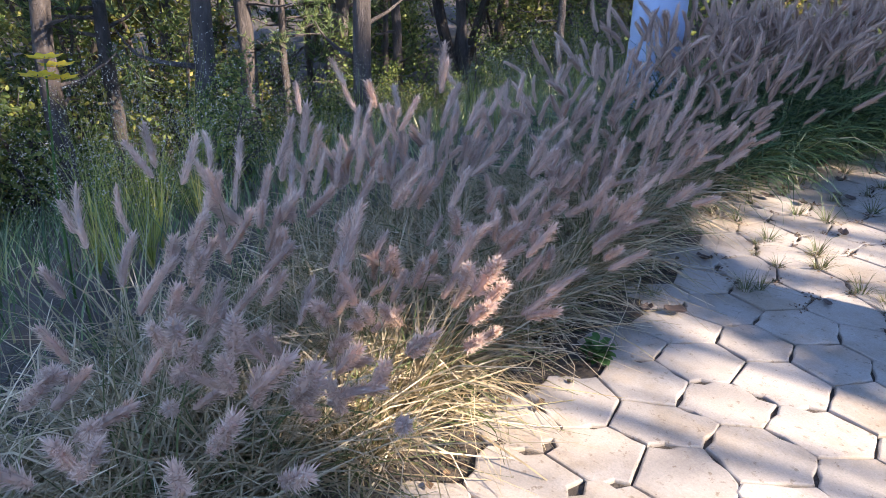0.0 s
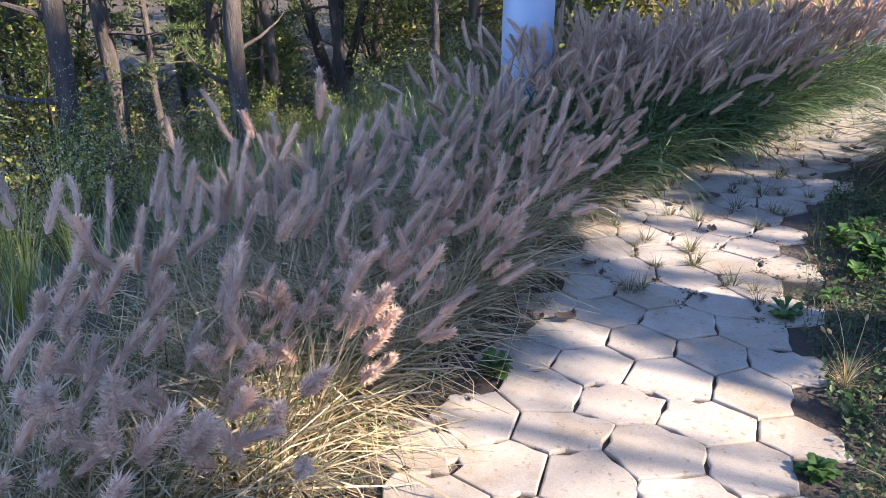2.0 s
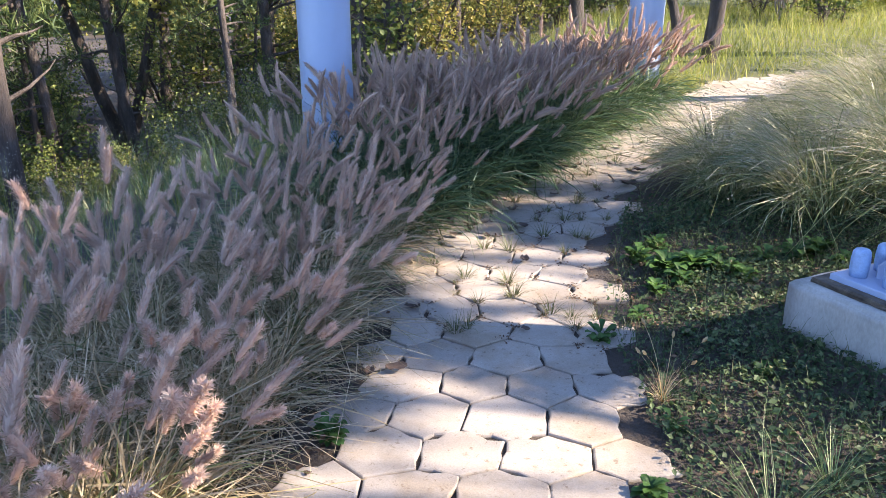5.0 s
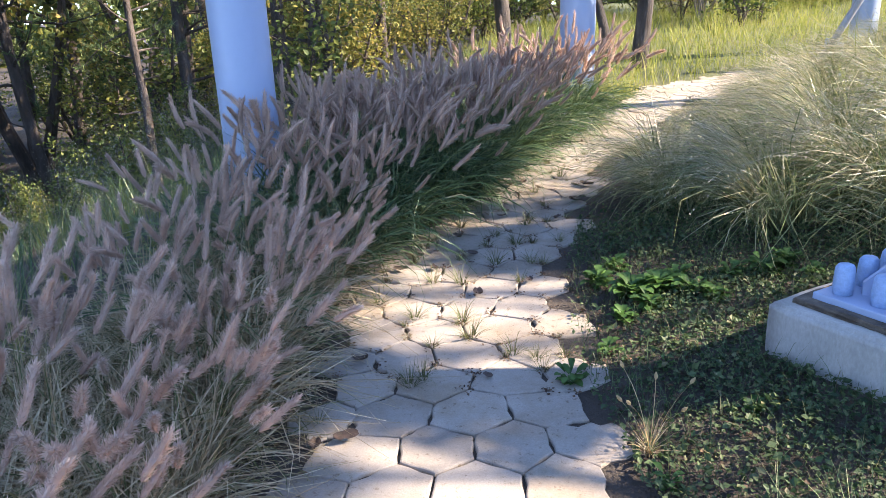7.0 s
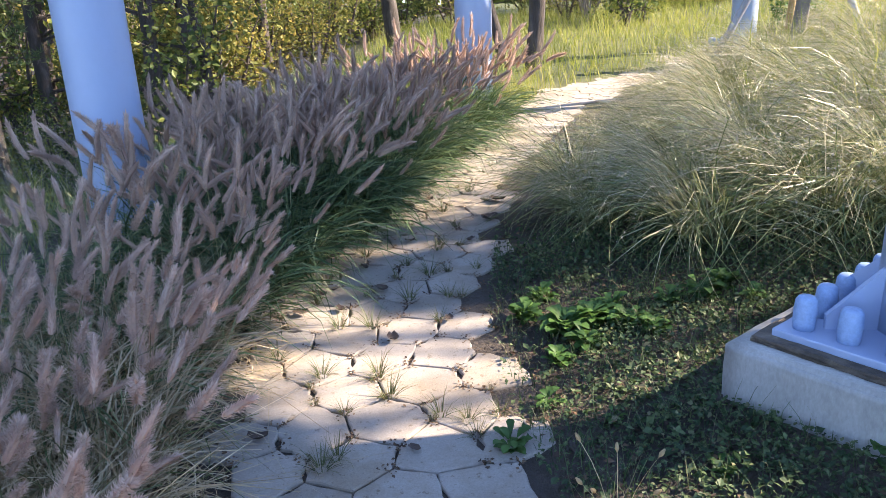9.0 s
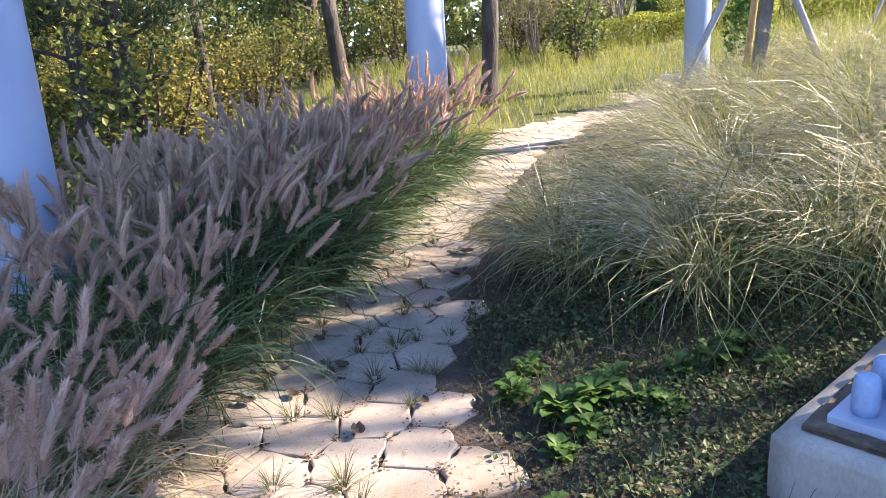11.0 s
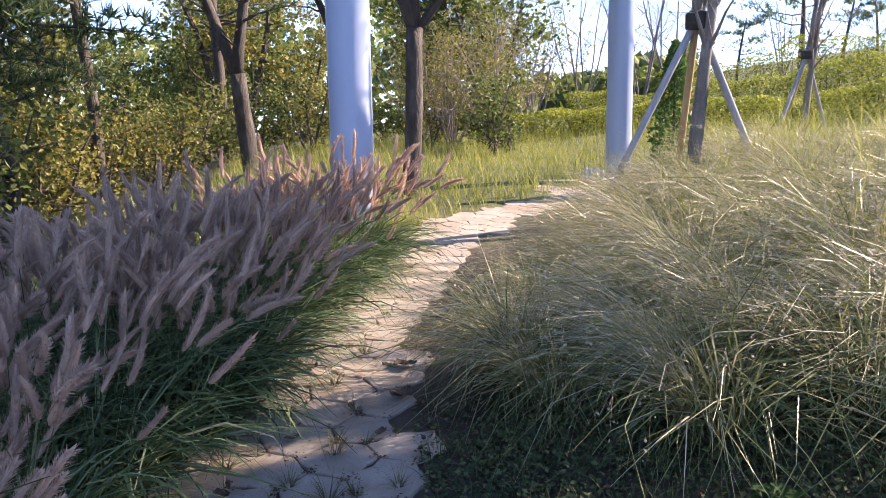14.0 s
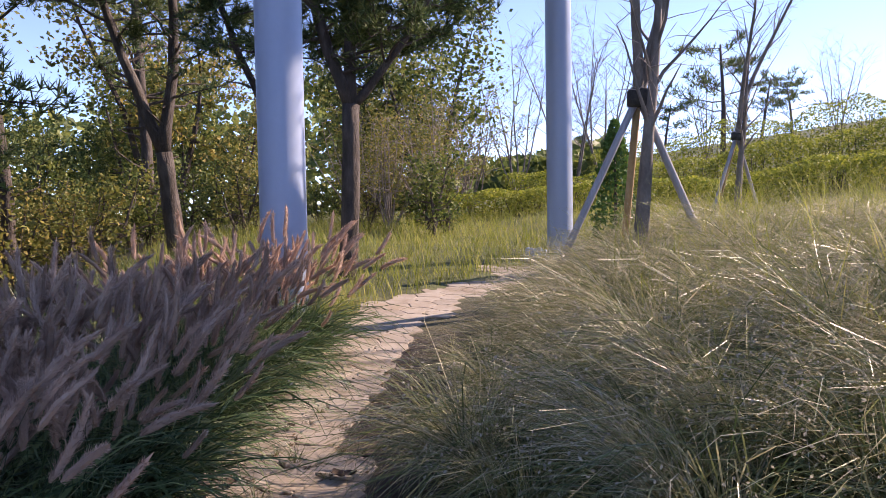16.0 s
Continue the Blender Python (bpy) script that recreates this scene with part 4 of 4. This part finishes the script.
for x, y, h, r, c0, turn in ((-4.45, 11.0, 7.0, 0.12, 1.7, 0), (-3.95, 11.3, 7.2, 0.11, 2.3, 120)):
    pine(at(x, y, turn), rg, h, r, c0, "rough-barked pine with wide boughs at the edge of the wood", 2.7, 72, 13, 0.17, 0.010)
FORKED = "rough-barked forked pine with open boughs at the edge of the wood"
forked_pine(at(0.62, 11.5), np.random.RandomState(301), 2.0, 0.105, [((-0.34, 0.05, 1), 4.2, 0.15), ((0.03, 0.05, 1), 4.6, 0.12), ((0.75, -0.15, 0.85), 2.9, 0.1)], FORKED)
forked_pine(at(0.28, 11.95), np.random.RandomState(302), 1.0, 0.07, [((-0.16, 0.0, 1), 4.4, 0.4), ((0.04, 0.1, 1), 4.2, 0.4)], "slender leaning forked pine beside a column", -0.18)
forked_pine(at(-1.68, 14.7), np.random.RandomState(303), 1.65, 0.13, [((-0.40, 0.0, 1), 4.6, 0.35), ((0.06, 0.05, 1), 5.0, 0.3)], FORKED, -0.03)

# undergrowth
SH = []
for k, (h, sp, st, lv, sz, mat) in enumerate([(1.6, 0.75, 3, 1250, 0.07, M_LEAF), (2.3, 0.9, 3, 1500, 0.075, M_LEAF), (1.8, 0.8, 3, 1200, 0.065, M_YELLOW_LEAF)]):
    SH.append((h, sp, st, lv, sz, mat))
sp_ = [None] * 3
n = 0
for r_ in range(96):
    x, y = rg.uniform(-16, -2.6), rg.uniform(-1.0, 20)
    if r_ < 22:
        x, y = rg.uniform(-7, 3.4), rg.uniform(16.5, 25)
    if (x > -7.6 and y < 9) or (x > -3.0 and y < 10.5):
        continue
    # far group favours the brighter yellow shrub, its colour standing in for sunlit foliage
    k = int(rg.choice(3, p=[0.46, 0.42, 0.12] if r_ >= 22 else [0.3, 0.25, 0.45]))
    m = at(x, y, rg.uniform(0, 360))
    if sp_[k] is None:
        h, spd, st, lv, sz, mat = SH[k]
        sp_[k] = leafy("shrub", m, rg, h, spd, st, lv, sz, mat, M_BARK, "dense wild shrub in the undergrowth, yellowing" if k == 2 else "dense green wild shrub in the undergrowth", "shrub", "undergrowth of the wood")
    else:
        copy_thing(sp_[k], m @ Matrix.Scale(rg.uniform(0.7, 1.3), 4))

for r_ in range(64):
    x, y = rg.uniform(-6.8, -4.3), rg.uniform(2.5, 12.5)
    if r_ >= 50:
        x, y = rg.uniform(-8.5, -2.5), rg.uniform(12.5, 19)
    elif r_ >= 30:
        x, y = rg.uniform(-14, -9), rg.uniform(1, 9)
    # the last ones are all yellow: brighter leaves in place of sun on them
    k = int(rg.choice(3, p=[0.5, 0.35, 0.15])) if r_ < 50 else 2
    copy_thing(sp_[k], at(x, y, rg.uniform(0, 360)) @ Matrix.Scale(rg.uniform(0.35, 0.62) if r_ < 30 else rg.uniform(0.9, 1.5), 4))

# broad-leaved trees further down
bt = [None] * 2
for r_ in range(32):
    x, y = rg.uniform(-30, -9), rg.uniform(-6, 38)
    if r_ < 13:
        x, y = rg.uniform(-8, 4.5), rg.uniform(22, 33)
    k = r_ % 2
    m = at(x, y, rg.uniform(0, 360))
    if bt[k] is None:
        bt[k] = leafy("broadleaf_tree", m, rg, 6.5 + k, 1.7, 3, 4200, 0.12, M_LEAF if k == 0 else M_YELLOW_LEAF, M_BARK, "broad-leaved tree in the wood, turning yellow", "tree", "trees of the wood", 1.0)
    else:
        copy_thing(bt[k], m @ Matrix.Scale(rg.uniform(0.8, 1.35), 4))

# unseen trees added on the bank uphill to shade the near part of the path
TALL = "unseen tall leafy tree with a high crown, added on the bank to cast shade"
for k, (x, y, h, sp, lv, low) in enumerate(((7.7, 2.2, 9.2, 1.6, 5500, 5.4), (8.0, 4.2, 9.6, 1.6, 5200, 5.9), (8.3, 0.3, 9.0, 1.6, 6500, 4.6), (10.0, 2.8, 10.5, 1.7, 6000, 6.0),
                                            (9.6, 5.7, 14.6, 1.7, 9000, 6.3), (10.0, 7.4, 14.8, 1.7, 9000, 7.0), (11.8, 7.0, 15.6, 1.7, 8500, 7.4), (10.9, 9.6, 11.4, 1.1, 2600, 8.0), (8.0, 3.2, 7.6, 1.1, 5500, 5.6), (6.9, 5.55, 6.2, 1.0, 1700, 4.4))):
    leafy("broadleaf_tree", at(x, y), np.random.RandomState(100 + k), h, sp, 5 if k < 4 else 3, lv, 0.17, M_LEAF, M_BARK, TALL, "tree", "trees above the path", low, 0.16, 0.5)
# lower unseen trees, added to break the sun into dapples
for k, (x, y, h, lv) in enumerate(((7.2, 3.5, 4.0, 2200), (7.6, 1.9, 4.8, 3400), (7.0, 2.7, 4.0, 2200))):
    leafy("broadleaf_tree", at(x, y), np.random.RandomState(200 + k), h, 1.2, 4, lv, 0.10, M_LEAF, M_BARK, "unseen low bushy tree, added on the bank to cast shade", "tree", "trees above the path", 0.6, 0.3)


# the wood in the distance, one uneven mass of leaves
rf = np.random.RandomState(61)
n = 24000
ang = np.radians(rf.uniform(-95, 24, n))
dist = rf.uniform(46, 72, n)
fx_, fy_ = dist * np.sin(ang), dist * np.cos(ang)
top_ = np.array([4.2 + 2.6 * noise.noise((a * 9, 0.5, 0.1)) + 1.6 * noise.noise((a * 31, 2.5, 0.1)) for a in ang])
top_ = np.where(ang > radians(8), top_ * 0.35 - 2.4, top_)
fz = ground(fx_, fy_) + (top_ + 3.5) * rf.uniform(0, 1, n) ** 1.1 - 0.4
tagged(new("distant_wood", mesh_of("distant_wood", *leaf_cards(np.stack([fx_, fy_, fz], 1), 0.85, rf), M_LEAF)), "distant wood of green and yellowing trees", "trees", kind="stuff")


# ---- staked trees ----
def bar(a, b, r, sides=10):
    return tube(np.linspace(a, b, 4), [r] * 4, sides)


def staked_tree(m, rng, height, label, scale_r=1.0):
    ob = bare_tree(m, rng, height, 0.085 * scale_r, 3, label, M_BARK_GREY, "staked trees on the slope", 1.72, (1.2, 2.6))
    ob.name = "staked_tree"
    for k, (ox, oy, mat, lab) in enumerate([(-0.92, 0.06, M_STAKE, "grey wooden prop"), (0.84, -0.10, M_STAKE, ""), (0.10, 0.62, M_STAKE_TAN, "tan wooden prop")]):
        foot_p = (ox, oy, -0.12)
        top_p = (-0.05 * ox, -0.05 * oy, 1.84)
        part("prop", mesh_of("prop", *bar(foot_p, top_p, 0.036), mat, True), ob, lab)
    part("tie", mesh_of("tie", *lathe([(0.085, 1.64), (0.105, 1.66), (0.105, 1.79), (0.085, 1.81)], 14), M_TIE, True), ob, "black rubber tie")
    return ob


rg = np.random.RandomState(29)
st = staked_tree(at(3.25, 9.45, 0), rg, 4.6, "bare young tree held by three wooden props")
copy_thing(st, at(7.3, 14.05, 25) @ Matrix.Scale(0.82, 4))

# small conifer beside the far column
con = empty("arborvitae", at(3.9, 11.4), "narrow bright green conifer shrub", "shrub")
part("trunk", mesh_of("trunk", *tube([(0, 0, -0.1), (0.02, 0, 0.8), (0, 0, 1.7)], [0.03, 0.02, 0.006], 7), M_BARK, True), con)
n = 3000
hz = rg.uniform(0, 1, n) ** 1.2
a = rg.uniform(0, 2 * np.pi, n)
rr = 0.36 * (1 - hz) ** 0.7 * np.sqrt(rg.uniform(0.3, 1, n)) * (1 + 0.25 * np.sin(a * 3 + hz * 9)) + 0.02
part("foliage", mesh_of("foliage", *leaf_cards(np.stack([rr * np.sin(a), rr * np.cos(a), 0.05 + hz * 1.75], 1), 0.06, rg), M_WEED), con)


# ---- hedges on the hill ----
def hedge(p0, p1, width, height, rng, label):
    L = math.hypot(p1[0] - p0[0], p1[1] - p0[1])
    n = int(L * 2000)
    u, v = rng.uniform(0, 1, n), rng.uniform(-1, 1, n)
    x = p0[0] + (p1[0] - p0[0]) * u - (p1[1] - p0[1]) / L * v * width / 2
    y = p0[1] + (p1[1] - p0[1]) * u + (p1[0] - p0[0]) / L * v * width / 2
    top = height * (1 - 0.22 * np.abs(v) ** 6) * (1 + 0.10 * np.sin(u * L * 2.1) + 0.06 * np.sin(u * L * 5.3 + 1))
    z = ground(x, y) + top * (1 - rng.uniform(0, 1, n) ** 1.5)
    ob = empty("hedge", Matrix(), label, "hedge", "hedge rows on the hill")
    part("foliage", mesh_of("foliage", *leaf_cards(np.stack([x, y, z], 1), 0.065, rng, 0.3), M_HEDGE), ob)
    st = [tube([(a, b, float(ground(a, b)) - 0.1), (a + rng.normal(0, .1), b + rng.normal(0, .1), float(ground(a, b)) + height * 0.7)], [0.015, 0.006], 4, False) for a, b in zip(x[:int(L * 5)], y[:int(L * 5)])]
    part("stemwork", mesh_of("stemwork", *join(st), M_BARK), ob)
    return ob


HL = "clipped yellow-green hedge row in sunlight"
hedge((3.6, 20.6), (7.4, 18.8), 1.1, 0.6, rg, HL)
hedge((7.6, 18.4), (13.5, 14.6), 1.1, 0.65, rg, HL)
hedge((6.0, 23.0), (15.5, 17.5), 1.2, 0.95, rg, HL)
hedge((9.0, 24.0), (20.0, 18.0), 1.4, 1.5, rg, HL)

# bare and half-bare trees behind the hedges
BT = [(8.5, 30, 6.5), (10.2, 28.5, 6.0), (12.4, 31, 6.5), (6.9, 33, 6.2), (20.0, 27, 3.6), (24.0, 25, 3.4), (28, 26, 3.6), (17, 31, 4.0)]
b0 = None
for x, y, h in BT:
    m = at(x, y, rg.uniform(0, 360))
    if b0 is None:
        b0 = bare_tree(m, rg, 6.0, 0.065, 6, "bare grey-twigged tree behind the hedge", M_BARK_GREY, "bare trees on the hill")
    else:
        copy_thing(b0, m @ Matrix.Scale(h / 6.0, 4))
h0 = None
for x, y, s in [(3.0, 18.8, 0.95), (3.4, 21.5, 1.15), (5.0, 23.5, 1.1), (2.0, 18.0, 0.8), (1.6, 20.5, 1.0), (4.2, 25.0, 1.2)]:
    m = at(x, y, rg.uniform(0, 360))
    if h0 is None:
        h0 = leafy("thin_shrub", m, rg, 3.4, 1.1, 12, 2000, 0.06, M_YELLOW_LEAF, M_TWIG, "tall half-bare shrub with a few yellow-brown leaves", "shrub", "half-bare shrubs", 1.0, 0.7, 0.42)
    else:
        copy_thing(h0, m @ Matrix.Scale(s, 4))
hp = None
for x, y, s in [(15.6, 27.5, 0.62), (17.8, 28.5, 0.66), (19.6, 29, 0.58), (14.0, 29.0, 0.6)]:
    m = at(x, y, rg.uniform(0, 360))
    if hp is None:
        hp = pine(m, rg, 4.6, 0.12, 1.4, "spreading pine on the crest of the hill", 3.4, 26, 8, 0.30, 0.016)
    else:
        copy_thing(hp, m @ Matrix.Scale(s, 4))


# ---- plants behind the bed ----
def panicle_weed(m, rng):
    ob = empty("panicle_grass", m, "airy pale panicle grass behind the fountain grass", "grass", "panicle grasses")
    n = 46
    az = rng.uniform(0, 6.28, n)
    v = blades(np.zeros((n, 3)), az, rng.uniform(0.5, 0.9, n), rng.uniform(0.05, 0.4, n), rng.uniform(0.1, 0.6, n), np.full(n, 0.003), 4, rng=rng)
    part("stalkwork", mesh_of("stalkwork", v[0], v[1].tolist(), M_MEADOW), ob)
    c = np.repeat(v[2], 26, 0) + rng.normal(0, 0.055, (n * 26, 3)) - np.array([0, 0, 0.06])
    part("seed_spray", mesh_of("seed_spray", *leaf_cards(c, 0.0075, rng), M_PANICLE), ob)
    return ob


pw = None
for r_ in range(26):
    y = rg.uniform(0.6, 6.8)
    x = np.interp(y, BED_Y, BED_BACK) - rg.uniform(0.25, 1.3)
    m = at(x, y, rg.uniform(0, 360))
    if pw is None:
        pw = panicle_weed(m, rg)
    else:
        copy_thing(pw, m @ Matrix.Scale(rg.uniform(0.7, 1.1) * (1.3 if y < 2.4 else 1.0), 4))
n = 16000
ux, uy = rg.uniform(-11, -0.8, n), rg.uniform(-0.5, 15, n)
keep = ux < np.interp(uy, BED_Y, BED_BACK) - 0.05
scatter_blades("wild_grass", ux[keep], uy[keep], 0.2, 0.55, 0.009, M_GREEN, "wild green grass between the bed and the wood", rg)

fl = empty("yellow_flower", at(-2.42, 1.33, 0, 1.32), "yellow wild flower on a thin stalk", "flower")
part("stalk", mesh_of("stalk", *tube([(0, 0, 0), (0.02, 0, 0.4), (0.05, 0.02, 0.75)], [0.005, 0.004, 0.003], 6), M_WEED), fl)
for dx_, dy_, dz_ in ((0.05, 0.02, 0.76), (0.02, 0.06, 0.73), (0.09, -0.02, 0.72), (0.06, 0.05, 0.70)):
    chunks = []
    for q in range(8):
        a = q * math.pi / 4
        d, p = np.array((math.cos(a), math.sin(a), 0.25)), np.array((-math.sin(a), math.cos(a), 0))
        chunks.append((np.array([d * 0.008, d * 0.034 - p * 0.016, d * 0.054, d * 0.034 + p * 0.016]) + (dx_, dy_, dz_), [(0, 1, 2, 3)]))
    part("blossom", mesh_of("blossom", *join(chunks), M_PETAL), fl)


# ---- paving, stone by stone ----
paving = empty("pavement", Matrix(), "pale hexagonal concrete paving stones with dark open joints", "pavement", kind="structure")
U = np.array([0.262, 0.070])
W = np.array([0.048, -0.2143])
O = np.array([-0.067, 3.105])
rj = np.random.RandomState(41)
jit = {}


def corner(p):
    key = (round(p[0] * 40), round(p[1] * 40))
    for a in (-1, 0, 1):
        for b in (-1, 0, 1):
            if (key[0] + a, key[1] + b) in jit:
                return jit[(key[0] + a, key[1] + b)]
    jit[key] = p + rj.uniform(-0.027, 0.027, 2)
    return jit[key]


def wave(a, b):
    """The same bow for both stones that share an edge."""
    s = a + b
    h = noise.noise((s[0] * 9.7, s[1] * 9.7, 2.0)) * 0.032
    d = b - a if (a[0], a[1]) < (b[0], b[1]) else a - b
    return np.array([-d[1], d[0]]) / (np.linalg.norm(d) + 1e-6) * h


stones = []
for j in range(-44, 16):
    for i in range(-14, 24):
        c = O + U * (i + 0.5 * (j % 2)) + W * j
        if not (0.2 < c[1] < 12.2) or not (-path_half(c[1]) - 0.10 < c[0] - path_x(c[1]) < path_half(c[1]) - 0.06 + rj.uniform(-0.03, 0.05)):
            continue
        w3 = W / 3
        ring = [c + U / 2 - w3, c - w3 * 2, c - U / 2 - w3, c - U / 2 + w3, c + w3 * 2, c + U / 2 + w3]
        stones.append((c, [corner(p) for p in ring]))
for c, ring in stones:
    lift, tx, ty = rj.uniform(-0.002, 0.002), rj.uniform(-0.007, 0.007), rj.uniform(-0.007, 0.007)
    z0 = float(slope_y(c[1])) - 0.004 + lift
    gy = (float(slope_y(c[1] + 0.1)) - float(slope_y(c[1] - 0.1))) / 0.2
    pts = []
    for a, b in zip(ring, ring[1:] + ring[:1]):
        pts += [a, a * 0.667 + b * 0.333 + wave(a, b), a * 0.333 + b * 0.667 - wave(b, a) * 0.6]
    pts = np.array(pts) - c
    n = len(pts)
    rad = np.linalg.norm(pts, axis=1)[:, None]
    def layer(shrink, z):
        q = pts * (1 - shrink / rad)
        return np.column_stack([q, z + q[:, 0] * tx + q[:, 1] * (ty + gy)])
    V = np.vstack([layer(0.0036, -0.06), layer(0.0036, -0.007), layer(0.006, -0.002), layer(0.011, 0.0)])
    F = [(n * k + q, n * k + (q + 1) % n, n * (k + 1) + (q + 1) % n, n * (k + 1) + q) for k in range(3) for q in range(n)] + [tuple(range(3 * n, 4 * n))]
    s = part("paving_stone", mesh_of("paving_stone", V, [f[::-1] for f in F] if np.cross(pts[0], pts[3]) < 0 else F, M_PAVER), paving)
    s.location = (c[0], c[1], z0)

# more weeds and grit in the joints of the middle stretch
rw = np.random.RandomState(88)
joints = [p for p in jit.values() if 3.25 < p[1] < 6.8 and abs(p[0] - path_x(p[1])) < path_half(p[1])]
for i in rw.permutation(len(joints))[:34]:
    x, y = joints[i]
    copy_thing(tp[i % 4], pose(x, y, float(slope_y(y)) - 0.005, 0, 0, rw.uniform(0, 360)) @ Matrix.Scale(rw.uniform(0.35, 0.8), 4))
n = 2400
P = np.array([joints[i] for i in rw.randint(0, len(joints), n)]) + rw.normal(0, 0.02, (n, 2))
P = np.column_stack([P, slope_y(P[:, 1]) + rw.uniform(-0.006, 0.004, n)])
tagged(new("joint_litter", mesh_of("joint_litter", *leaf_cards(P, 0.014, rw, 0.8), M_DEAD)), "dark crumbled leaf litter and grit in the paving joints", "leaf litter", kind="stuff")
